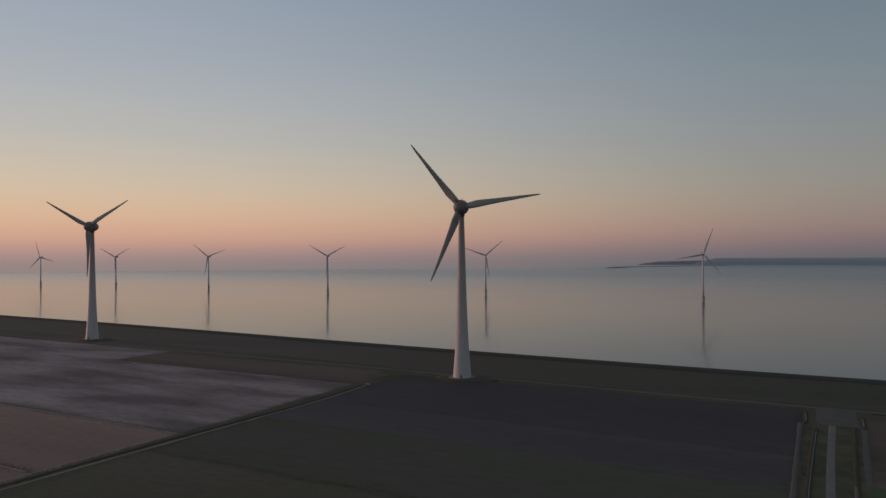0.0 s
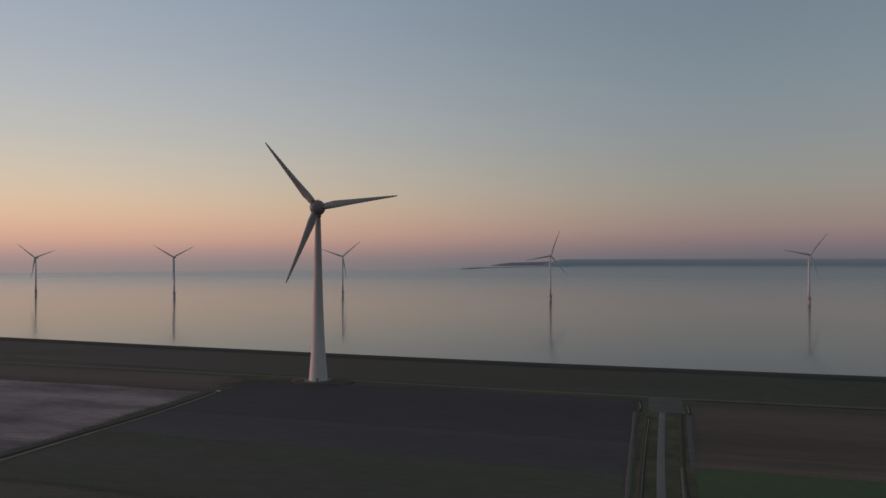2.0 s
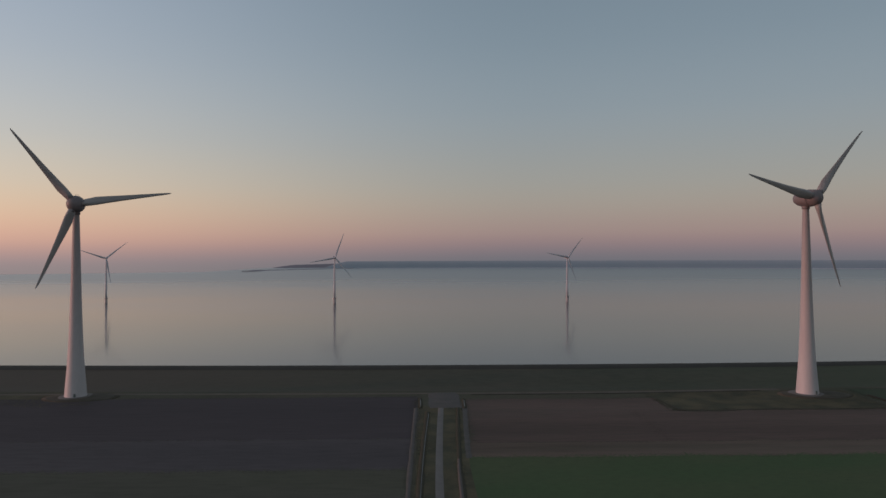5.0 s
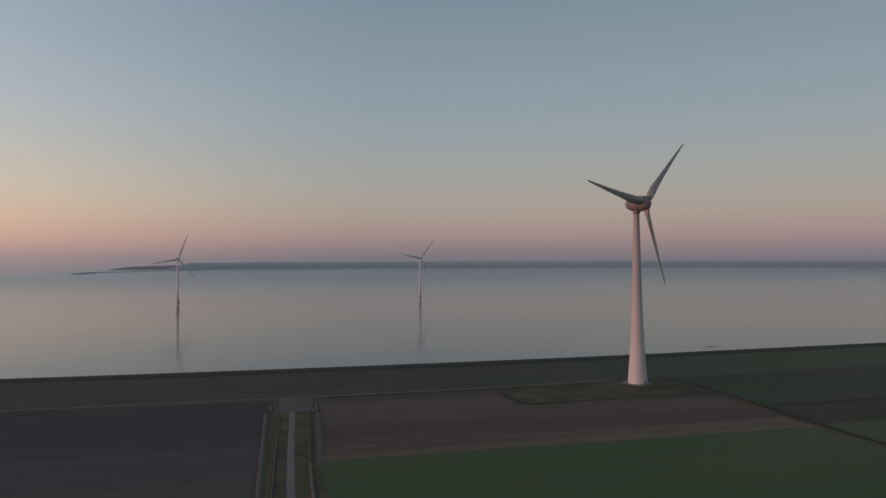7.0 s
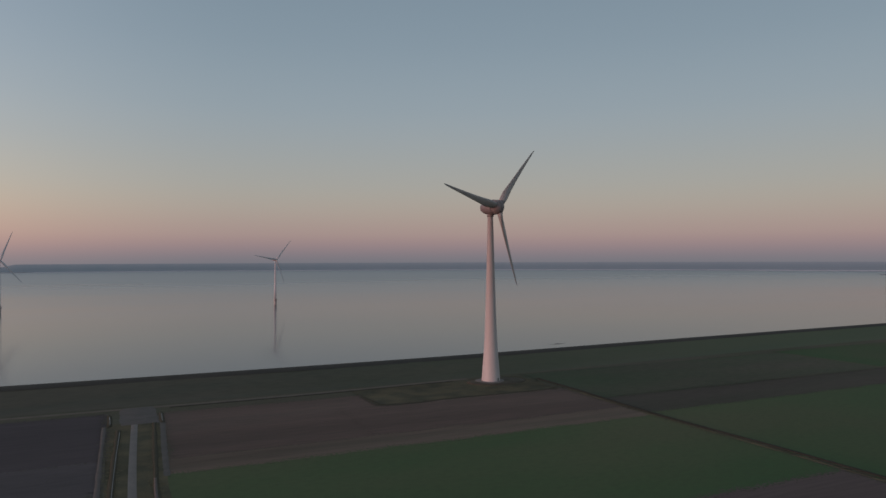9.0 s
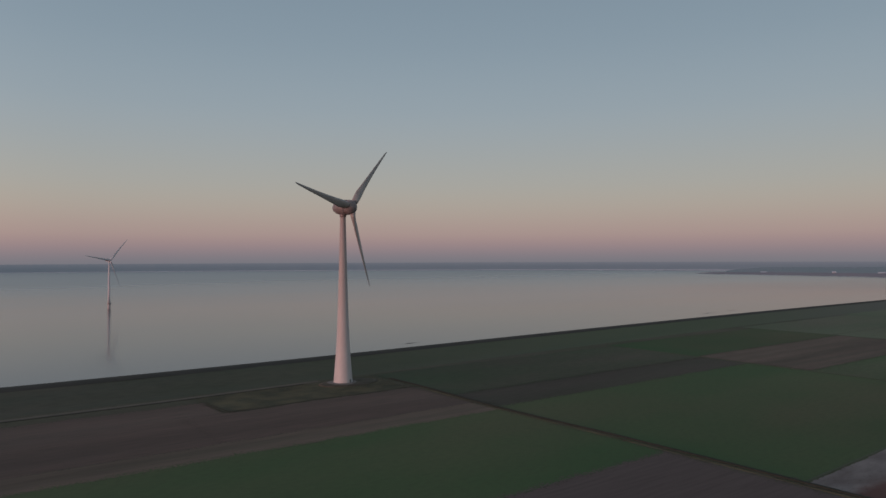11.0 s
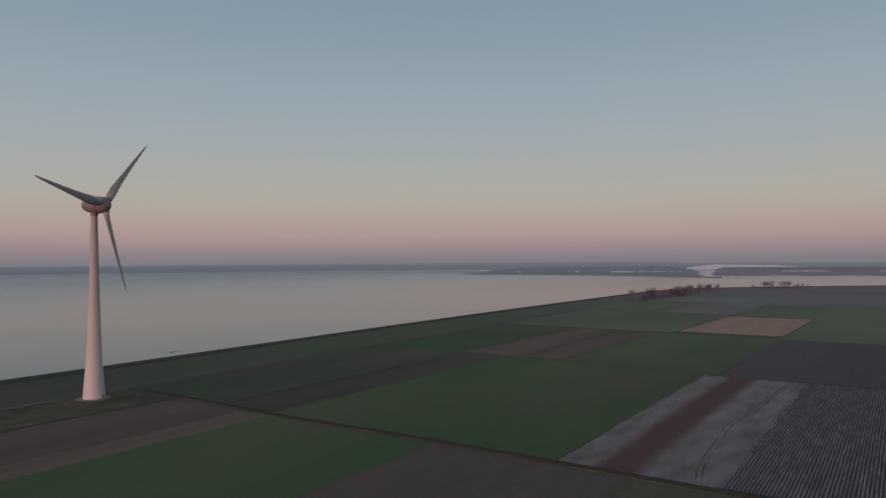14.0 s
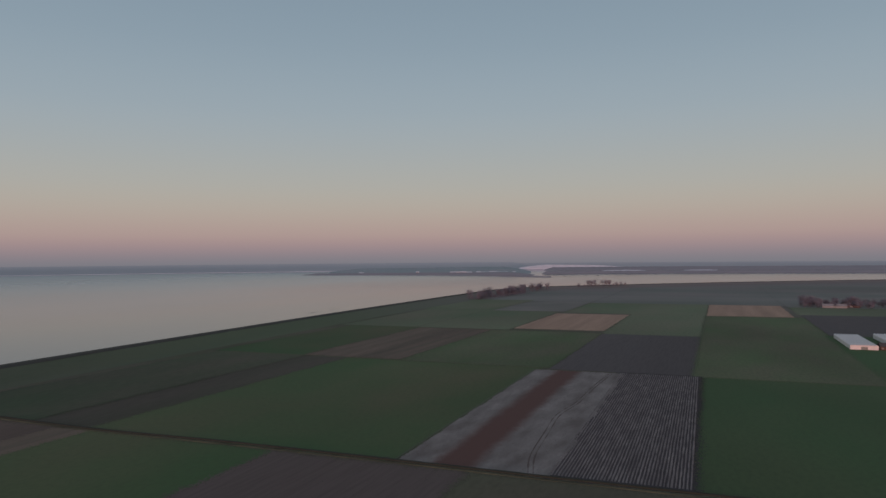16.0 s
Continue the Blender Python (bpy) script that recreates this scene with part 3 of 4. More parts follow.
for k, (x0, x1, y0, y1, m, text) in enumerate(FIELDS):
    field(x0, x1, y0, y1, m, text, 0.04 + 0.008 * (k % 9))

# pale, red-brown and ridged strips of one plot
def banded_soil():
    """Pale straw cover with a ragged red-brown band along the plot."""
    m = surface("banded_straw_and_soil", (0.26, 0.23, 0.22), (0.145, 0.122, 0.115), 12, 1.6, stretch=(0.35, 1, 1), third=(0.13, 0.105, 0.10))
    n, l = m.node_tree.nodes, m.node_tree.links
    tc = n.new("ShaderNodeTexCoord")
    sp = n.new("ShaderNodeSeparateXYZ")
    l.new(tc.outputs["Object"], sp.inputs[0])
    fray = n.new("ShaderNodeTexNoise"); fray.inputs["Scale"].default_value = 0.07; fray.inputs["Detail"].default_value = 7; fray.inputs["Roughness"].default_value = 0.62
    l.new(tc.outputs["Object"], fray.inputs[0])
    tilt = n.new("ShaderNodeMath"); tilt.operation = "MULTIPLY_ADD"; tilt.inputs[1].default_value = -0.012
    l.new(sp.outputs["X"], tilt.inputs[0]); l.new(sp.outputs["Y"], tilt.inputs[2])
    rag = n.new("ShaderNodeMath"); rag.operation = "MULTIPLY_ADD"; rag.inputs[1].default_value = 9.0
    l.new(fray.outputs[0], rag.inputs[0]); l.new(tilt.outputs[0], rag.inputs[2])
    gap = n.new("ShaderNodeMath"); gap.operation = "SUBTRACT"; gap.inputs[1].default_value = 116.6
    l.new(rag.outputs[0], gap.inputs[0])
    size = n.new("ShaderNodeMath"); size.operation = "ABSOLUTE"
    l.new(gap.outputs[0], size.inputs[0])
    band = n.new("ShaderNodeMapRange"); band.interpolation_type = "SMOOTHSTEP"
    band.inputs["From Min"].default_value, band.inputs["From Max"].default_value = 5.5, 14.5
    band.inputs["To Min"].default_value, band.inputs["To Max"].default_value = 1.0, 0.0
    l.new(size.outputs[0], band.inputs["Value"])
    p = n["Principled BSDF"]
    mix = n.new("ShaderNodeMix"); mix.data_type = "RGBA"
    mix.inputs["B"].default_value = (0.120, 0.064, 0.056, 1)
    l.new(band.outputs[0], mix.inputs["Factor"]); l.new(p.inputs["Base Color"].links[0].from_socket, mix.inputs["A"])
    l.new(mix.outputs["Result"], p.inputs["Base Color"])
    return m


M["banded"] = banded_soil()
field(301, 586, 70, 143, "banded", "pale straw-covered field with a red-brown soil band", 0.16, skew=4)
ridged = field(300, 590, 11, 72, "plough", "ridged field of dark furrows and pale rows", 0.13, skew=5)


def ridge_mesh(seed, y0):
    rnd = random.Random(seed)
    n = 40
    verts, faces = [], []
    for k in range(n + 1):
        x = 302 + 286 * k / n
        y = y0 + 5 * k / n + rnd.uniform(-0.12, 0.12)
        w = 0.40 + rnd.uniform(-0.17, 0.13)
        for dy, z in ((-w, 0.1), (-w * 0.6, 0.34), (w * 0.6, 0.36), (w, 0.1)):
            verts.append((x, y + dy, z))
    for k in range(n):
        for j in range(3):
            faces.append((k * 4 + j, (k + 1) * 4 + j, (k + 1) * 4 + j + 1, k * 4 + j + 1))
    return mesh_of("ridge", verts, faces, "ridge")


for k in range(40):
    part("ridge", ridge_mesh(k, 11.8 + 1.52 * k), ridged)


# ---- strips: road, tracks, ditches ----
def ribbon(points, width, z0, z1, wobble=0.0, seed=0, crown=0.0):
    """A band along a line of (x, y) points, with a low raised section."""
    rnd = random.Random(seed)
    pts = smooth_line(points, max(2, 48 // len(points)))
    verts, faces = [], []
    for i, p in enumerate(pts):
        d = (pts[min(i + 1, len(pts) - 1)] - pts[max(i - 1, 0)]).normalized()
        o = V((-d.y, d.x, 0))
        w = width / 2 * (1 + rnd.uniform(-wobble, wobble))
        for s, z in ((-1, z0), (-0.8, z1), (0, z1 + crown), (0.8, z1), (1, z0)):
            q = p + o * w * s
            verts.append((q.x, q.y, z))
    for i in range(len(pts) - 1):
        for k in range(4):
            faces.append((i * 5 + k, (i + 1) * 5 + k, (i + 1) * 5 + k + 1, i * 5 + k + 1))
    return verts, faces


def strip(name, label, category, points, width, z1, material, wobble=0.1, seed=0, kind="structure", crown=0.0):
    v, f = ribbon(points, width, 0.0, z1, wobble, seed, crown)
    return tagged(new(name, mesh_of(name, v, f, material, True)), label, category, kind=kind)


strip("verge", "rough grass verges along a concrete road", "verge", [(9, -150), (9, 100), (8, 300), (8, 446)], 27, 0.10, "verge", 0.02, 3)
road = strip("road", "narrow pale concrete farm road", "road", [(4, -150), (4.5, 100), (5, 300), (8.5, 446)], 3.9, 0.16, "concrete", 0.02, 4)
pad = strip("road_pad", "wide concrete apron at the road's end", "road", [(11, 440), (11, 470), (11, 490)], 21, 0.19, "margin", 0.05, 5)
strip("track", "gravel track along the foot of the dike", "track",
      [(-1100, 512), (-700, 500), (-300, 494), (-80, 489), (0, 488), (60, 487), (140, 488), (250, 494)], 5, 0.14, "track", 0.12, 6)
strip("track_west", "pale farm track along a ditch", "track", [(-293, -60), (-294, 150), (-291, 260), (-287, 360), (-290, 424)], 1.6, 0.15, "pale_track", 0.25, 7)
strip("track_bank", "thin pale edge along a ditch", "track", [(-304, 30), (-305, 150), (-303, 258)], 1.3, 0.13, "pale_track", 0.3, 12)
strip("margin_east", "pale dry strip beside the road ditch", "track", [(12.2, 80), (13.0, 200), (13.8, 295), (14.6, 328)], 1.5, 0.5, "margin", 0.2, 13)
strip("margin_field", "bare grey margin of a field", "track", [(19.5, 330), (21, 380), (23.5, 440)], 3.0, 0.15, "margin", 0.15, 14)
strip("margin_west", "bare grey margin of a ploughed field", "track", [(-8, 100), (-8, 300), (-7.5, 440)], 2.2, 0.15, "margin", 0.25, 15)
strip("track_path", "pale path between two fields", "track", [(-700, 187), (-450, 187), (-308, 186)], 1.4, 0.12, "pale_track", 0.2, 8)
strip("track_edge", "pale grass edge between two fields", "track", [(-520, 264.5), (-400, 264.5), (-303, 264)], 1.4, 0.12, "pale_track", 0.2, 9)
strip("track_east", "pale grass edge along a ditch", "track", [(294.5, -100), (295, 60), (296, 134), (296, 240), (294, 330), (298, 424)], 2.0, 0.16, "verge", 0.2, 10)


def ditch(label, points, width, water=None, seed=0, bank="reed", height=0.55):
    """A reed-lined ditch; the water shows between the banks."""
    v, f = ribbon(points, width, 0.0, height, 0.3, seed)
    d = tagged(new("ditch", mesh_of("ditch", v, f, bank, True)), label, "ditch", "polder ditches", kind="structure")
    if water:
        v, f = ribbon(water[0], water[1], 0.3, 0.62, 0.15, seed + 1)
        part("ditch_water", mesh_of("ditch_water", v, f, "ditch_water"), d, "narrow strip of still water")
    return d


ditch("dark reed-lined ditch between plots", [(-298, -60), (-299, 150), (-296, 260), (-291, 360), (-294, 424)], 2.8, None, 21, "plot_edge", 0.3)
ditch("dark reed-lined ditch between plots", [(298, -100), (299, 60), (299.5, 134), (300, 240), (297, 330), (301, 424), (301, 470)], 2.6, None, 22)
ditch("reed-lined roadside ditch with a glint of water", [(-5.5, -150), (-4.5, 100), (-3, 300), (0, 428)], 2.8, ([(-4, 100), (-2.6, 300), (0.6, 422)], 0.22), 23, "plot_edge", 0.4)
ditch("reed-lined roadside ditch with a glint of water", [(13, -150), (13, 100), (14.5, 300), (15, 330), (19, 440)], 2.4, None, 24, "plot_edge", 0.4)
ditch("short ditch end beside the concrete apron", [(-4.6, 440), (-4.6, 455), (-5, 470)], 2.4, ([(-4.4, 445), (-4.6, 455), (-5, 465)], 0.3), 25, "plot_edge", 0.35)
ditch("short ditch end beside the concrete apron", [(23.5, 438), (23.7, 452), (24, 468)], 2.4, ([(23.5, 442), (23.7, 452), (24, 463)], 0.3), 26, "plot_edge", 0.35)
ditch("dark narrow ditch along the dike track", [(30, 482), (90, 482.5), (150, 484), (235, 489)], 2.2, None, 32, "reed", 0.2)
ditch("dark ditch line between far plots", [(590, 20), (760, 20), (1000, 20), (1205, 20)], 0.9, None, 27, "dike", 0.2)
ditch("dark ditch line between far plots", [(598, 140), (600, 240), (602, 386), (604, 480)], 1.6, None, 28, "dike", 0.2)
ditch("dark ditch line between far plots", [(590, 12), (589, -60), (589, -200), (590, -380)], 0.9, None, 29, "dike", 0.2)
ditch("thin dark furrow along a pale field", [(301, 144.5), (400, 146), (500, 147), (586, 148.5)], 1.8, None, 31, "dike", 0.25)
ditch("dark grassy ditch round a turbine plot", [(153, 462), (155, 440), (160, 428), (185, 427), (210, 430), (250, 429), (290, 431)], 1.6, None, 30, "plot_edge", 0.2)

WHEEL = [(302, 80), (330, 86), (377, 90), (420, 93), (460, 89), (520, 88), (583, 85)]
for pts, seed in ((WHEEL, 41), ([(x, y - 2.4) for x, y in WHEEL], 42)):
    v, f = ribbon(pts, 0.6, 0.16, 0.19, 0.9, seed)
    tagged(new("wheel_track", mesh_of("wheel_track", v, f, "mauve")), "dark wheel track across pale straw", "track", kind="structure")


# ---- turbines ----
def airfoil_ring(z, chord, thick, twist, lead, bend, n=12):
    out = []
    for k in range(n):
        a = 2 * math.pi * k / n
        x = math.cos(a)
        y = math.sin(a) * (0.5 * thick / chord) * (1 + 0.5 * x) * 2
        px = chord * (0.5 * x - 0.5 + lead)
        py = 0.5 * chord * y
        c, s = math.cos(radians(-twist)), math.sin(radians(-twist))
        out.append((px * c - py * s, px * s + py * c + bend, z))
    return out


def blade_mesh(name, length, root, widest, material):
    stations = [(0.0, widest * 0.80, root, 24, 0.48, 0), (0.045, widest * 0.90, root * 0.90, 24, 0.47, 0), (0.10, widest * 0.96, root * 0.70, 20, 0.46, 0),
                (0.15, widest, root * 0.52, 17, 0.42, 0), (0.25, widest * 0.86, root * 0.38, 12, 0.40, 0), (0.4, widest * 0.68, root * 0.26, 8, 0.38, -0.2),
                (0.6, widest * 0.50, root * 0.17, 5, 0.36, -0.6), (0.8, widest * 0.34, root * 0.10, 3, 0.34, -1.2),
                (0.94, widest * 0.22, root * 0.06, 2, 0.32, -1.7), (0.985, widest * 0.13, root * 0.04, 2, 0.30, -2.0), (1.0, widest * 0.05, root * 0.025, 2, 0.3, -2.3)]
    verts, faces, n = [], [], 12
    for f, c, t, tw, lead, bend in stations:
        verts += airfoil_ring(f * length, c, min(t, c), tw, lead, bend * length / 63)
    for i in range(len(stations) - 1):
        for k in range(n):
            faces.append((i * n + k, i * n + (k + 1) % n, (i + 1) * n + (k + 1) % n, (i + 1) * n + k))
    faces += [tuple(range(n))[::-1], tuple(range(len(verts) - n, len(verts)))]
    return mesh_of(name, verts, faces, material, True)


HUB = 135.0
tower_profile = [(7.35, 0.5), (7.1, 3), (6.55, 10), (5.75, 20), (5.1, 31), (4.55, 43), (4.05, 57), (3.6, 72), (3.15, 88), (2.75, 104), (2.35, 119), (2.1, 129)]


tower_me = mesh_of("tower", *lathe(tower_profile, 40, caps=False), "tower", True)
foot_me = mesh_of("foundation", *lathe([(12.5, -0.3), (12.5, 0.35), (11.8, 0.6), (7.3, 0.9)], 36), "concrete")
nacelle_me = mesh_of("nacelle", *lathe([(0.3, 9.6), (1.8, 9.1), (3.3, 7.8), (4.6, 5.6), (5.5, 2.8), (5.95, -0.2), (6.0, -3.0), (5.8, -5.0)][::-1], 32, "y"), "nacelle", True)
spinner_me = mesh_of("spinner", *lathe([(5.65, -5.1), (5.75, -6.4), (5.5, -8.2), (4.9, -9.8), (3.7, -11.1), (2.0, -11.9), (0.3, -12.2)][::-1], 32, "y"), "nacelle", True)
neck_me = mesh_of("yaw_collar", *lathe([(2.3, 127.5), (2.6, 128.3), (2.6, 130.6), (2.2, 131)], 28), "nacelle", True)
blade_me = blade_mesh("blade", 59.6, 3.8, 6.3, "blade")
root_me = mesh_of("blade_root", *lathe([(1.95, -1.2), (2.1, 0.0), (2.1, 1.2), (1.85, 1.5)], 20), "nacelle", True)
bm = bmesh.new(); box(bm, -0.7, 0.7, -7.45, -7.05, 0.9, 3.4, 0.06)
door_me = from_bm("tower_door", bm, "door")
bm = bmesh.new()
for k in range(5):
    box(bm, -0.8, 0.8, -9.0 + 0.35 * k, -8.65 + 0.35 * k, 0.5 + 0.16 * k, 0.62 + 0.16 * k)
stair_me = from_bm("door_steps", bm, "steel")
bm = bmesh.new()
for x in (-0.8, 0.8):
    box(bm, x - 0.08, x + 0.08, 4.6, 4.76, 5.2, 7.4)
box(bm, -1.0, 1.0, 4.6, 4.76, 7.3, 7.45)
mast_me = from_bm("wind_sensor", bm, "steel")
bm = bmesh.new(); box(bm, -1.4, 1.4, 3.0, 6.2, 4.7, 5.7, 0.25)
vent_me = from_bm("cooling_hood", bm, "nacelle")


def big_turbine(x, y, phase, label, size=1.0, rotor=1.0):
    t = empty("wind_turbine", pose(x, y, 0, 0, 0, 21) @ Matrix.Diagonal((size, size, size, 1)), label, "wind turbine", "turbines along the dike")
    part("foundation", foot_me, t, "low round concrete foundation")
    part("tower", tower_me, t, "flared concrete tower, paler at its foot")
    part("yaw_collar", neck_me, t)
    d = part("tower_door", door_me, t, "grey-green steel door")
    part("door_steps", stair_me, d, "steel steps")
    n = part("nacelle", nacelle_me, t, "egg-shaped grey nacelle", pose(0, 0, HUB))
    part("wind_sensor", mast_me, n)
    part("cooling_hood", vent_me, n)
    part("spinner", spinner_me, t, "rounded rotor hub", pose(0, 0, HUB))
    for k in range(3):
        turn = pose(0, -8.5, HUB) @ pose(0, 0, 0, 0, phase + 120 * k, 0)
        b = part("blade", blade_me, t, "", turn @ pose(0, 0, 4.6) @ Matrix.Diagonal((rotor, rotor, rotor, 1)))
        part("blade_root", root_me, b)
    return t


big_turbine(-241, 484, 82, "tall pale-towered wind turbine with egg-shaped nacelle by the dike", 0.978, 0.975)
big_turbine(262, 476, 42, "tall pinkish-lit wind turbine on a grassy plot by the dike")
big_turbine(-735, 520, 60, "tall wind turbine in silhouette by the dike", 0.963, 0.94)
for x, y in ((-241, 484), (262, 476), (-735, 520)):
    v, f = lathe([(21, 0.0), (17, 0.35), (13, 0.6), (9, 0.7)], 30)
    tagged(new("turbine_plot", mesh_of("turbine_plot", v, f, "plot", True)), "low grassy gravel mound round a turbine", "mound", "turbine plots", "structure").matrix_basis = pose(x + 4, y - 2, 0) @ Matrix.Diagonal((1.25, 0.8, 1, 1))

# offshore row
sea_tower_me = mesh_of("tower", *lathe([(2.15, 11), (2.0, 30), (1.8, 55), (1.5, 78), (1.25, 93)], 20), "sea_tower", True)
pile_me = mesh_of("monopile", *lathe([(2.4, -3), (2.4, 6), (2.25, 10.6)], 20), "pile", True)
deck_me = mesh_of("platform", *lathe([(2.2, 10.3), (4.0, 10.6), (4.0, 11.0), (2.1, 11.0)], 20), "pile")
rail_me = mesh_of("railing", *lathe([(3.9, 10.95), (3.9, 12.2), (4.0, 12.2), (4.0, 10.95)], 20, caps=False), "steel")
bm = bmesh.new()
box(bm, 3.4, 3.9, -0.25, 0.25, 10.9, 14.4, 0.05); box(bm, 3.4, 6.0, -0.2, 0.2, 14.0, 14.5, 0.05)
crane_me = from_bm("davit_crane", bm, "pile")
bm = bmesh.new()
for y in (-0.5, 0.5):
    box(bm, 2.6, 2.9, y - 0.12, y + 0.12, -3, 10.4)
boat_me = from_bm("boat_landing", bm, "pile")
bm = bmesh.new(); box(bm, -2.0, 2.0, -3.0, 9.5, 92.4, 96.8, 0.7)
sea_nacelle_me = from_bm("nacelle", bm, "sea_tower", True)
bm = bmesh.new(); box(bm, -1.6, 1.6, 6.5, 9.0, 96.8, 98.3, 0.2)
cooler_me = from_bm("cooler", bm, "sea_tower")
sea_hub_me = mesh_of("rotor_hub", *lathe([(1.9, -3.0), (2.0, -4.3), (1.6, -5.7), (0.7, -6.6), (0.1, -6.8)][::-1], 20, "y"), "sea_tower", True)
sea_blade_me = blade_mesh("blade", 52.5, 2.3, 4.0, "sea_tower")


def sea_turbine(bearing, dist, phase):
    x, y = -dist * math.sin(radians(bearing)), dist * math.cos(radians(bearing))
    t = empty("offshore_turbine", pose(x, y, LAKE_Z - 1, 0, 0, 21), "slender grey wind turbine standing in the lake", "wind turbine", "offshore turbines")
    part("tower", sea_tower_me, t)
    p = part("monopile", pile_me, t, "dark steel monopile")
    d = part("platform", deck_me, t, "dark work platform")
    part("railing", rail_me, d)
    part("davit_crane", crane_me, d)
    part("boat_landing", boat_me, p)
    n = part("nacelle", sea_nacelle_me, t)
    part("cooler", cooler_me, n)
    part("rotor_hub", sea_hub_me, t, "", pose(0, 0, 94.6))
    for k in range(3):
        part("blade", sea_blade_me, t, "", pose(0, -4.6, 94.6) @ pose(0, 0, 0, 0, phase + 120 * k, 0) @ pose(0, 0, 1.2))
    return t


for bearing, dist, phase in ((58.0, 2570, -15), (53.15, 2335, 60), (46.6, 2010, 70), (37.4, 1730, 62), (24.5, 1625, 50), (7.55, 1448, 20), (-11.4, 1482, 40)):
    sea_turbine(bearing, dist, phase)


# ---- stone bars in the lake ----
def stone_bar(x, y, length, seed, size=1.0, z=LAKE_Z):
    rnd = random.Random(seed)
    bm = bmesh.new()
    for k in range(26):
        t = rnd.uniform(-1, 1)
        px = t * length / 2
        py = rnd.gauss(0, 0.8) + 1.5 * math.sin(t * 3)
        s = size * rnd.uniform(0.5, 1.3) * (1.2 - abs(t))
        g = bmesh.ops.create_icosphere(bm, subdivisions=1, radius=1, matrix=Matrix.Translation((px, py, 0)) @ Matrix.Diagonal((2.2 * s, 0.9 * s, 0.35 * s, 1)))
        for v in g["verts"]:
            v.co += V((rnd.uniform(-1, 1), rnd.uniform(-1, 1), rnd.uniform(-0.4, 0.4))) * 0.2 * s
    ob = tagged(new("stone_bar", from_bm("stone_bar", bm, "stone")), "low dark bar of stones awash in the lake", "rocks", kind="stuff")
    ob.matrix_basis = pose(x, y, z + 0.05, 0, 0, 0)


for bearing, el, length, seed in ((-78.3, -1.47, 34, 5), (-78.7, -1.50, 24, 8), (-80.0, -1.38, 20, 6), (-80.95, -1.42, 34, 7)):
    r = shore_radius(el)
    stone_bar(r * math.sin(radians(-bearing)), r * math.cos(radians(bearing)), length, seed, 4.2, lake_height(r))
stone_bar(440, 646, 26, 1, 0.6)
stone_bar(1085, 682, 70, 2, 0.7)
stone_bar(1165, 690, 60, 3, 0.7)


# ---- trees ----
def tree_meshes(seed, height):
    rnd = random.Random(seed)
    verts, faces = [], []

    def limb(a, b, r0, r1, n=6):
        d = (b - a).normalized()
        u = d.orthogonal().normalized()
        w = d.cross(u)
        base = len(verts)
        for p, r in ((a, r0), (b, r1)):
            for k in range(n):
                t = 2 * math.pi * k / n
                verts.append(p + (u * math.cos(t) + w * math.sin(t)) * r)
        for k in range(n):
            faces.append((base + k, base + (k + 1) % n, base + n + (k + 1) % n, base + n + k))

    tips = []
    fork = V((rnd.uniform(-0.5, 0.5), rnd.uniform(-0.5, 0.5), height * 0.22))
    top = V((rnd.uniform(-1, 1), rnd.uniform(-1, 1), height * 0.8))
    limb(V((0, 0, -0.3)), fork, height * 0.026, height * 0.018, 8)
    limb(fork, top, height * 0.018, height * 0.004)
    for k in range(16):
        a = k * 2.4 + rnd.uniform(-0.4, 0.4)
        s = fork.lerp(top, rnd.uniform(0, 0.9))
        reach = height * rnd.uniform(0.14, 0.38)
        e = s + V((math.cos(a) * reach, math.sin(a) * reach, height * rnd.uniform(0.10, 0.26)))
        limb(s, e, height * 0.008, height * 0.003, 4)
        tips += [e, s.lerp(e, 0.6)]
    tips.append(top)
    trunk = mesh_of("trunk", verts, faces, "bark")
    verts, faces = [], []
    for tip in tips:
        for _ in range(40):
            c = tip + V((rnd.gauss(0, 1), rnd.gauss(0, 1), rnd.gauss(0.1, 1.0))) * height * 0.10
            d = V((rnd.gauss(0, 1), rnd.gauss(0, 1), rnd.uniform(0, 1.6))).normalized() * height * rnd.uniform(0.02, 0.05)
            w = d.orthogonal().normalized() * height * 0.012
            b = len(verts)
            verts.extend((c - w, c + w, c + d + w * 0.3, c + d - w * 0.3))
            faces.append((b, b + 1, b + 2, b + 3))
    return trunk, mesh_of("crown", verts, faces, "twigs")


def plant(meshes, label, group):
    t = empty("bare_tree", pose(0, 0, 0), label, "tree", group)
    part("trunk", meshes[0], t)
    part("crown", meshes[1], t, "bare brownish twig crown")
    return t


kinds = [plant(tree_meshes(s, h), "bare winter tree on flat polder land", "distant trees") for s, h in ((1, 22), (2, 18), (3, 25), (4, 15), (5, 11))]
rnd = random.Random(77)
spots = []
for k in range(54):      # grove below the dike, thinning out along it
    t = rnd.random() ** 1.3
    spots.append((1555 + 300 * t + rnd.uniform(-20, 20), 552 - 40 * t + rnd.uniform(-28, 10), rnd.choice((0, 1, 1, 3, 4)), rnd.uniform(0.8, 1.2), 0))
for k in range(15):      # row along the dike
    t = k / 14
    spots.append((1840 + 240 * t + rnd.uniform(-10, 10), 536 - 46 * t + rnd.uniform(-10, 10), rnd.choice((0, 1, 1, 3)), rnd.uniform(0.9, 1.15), 0))


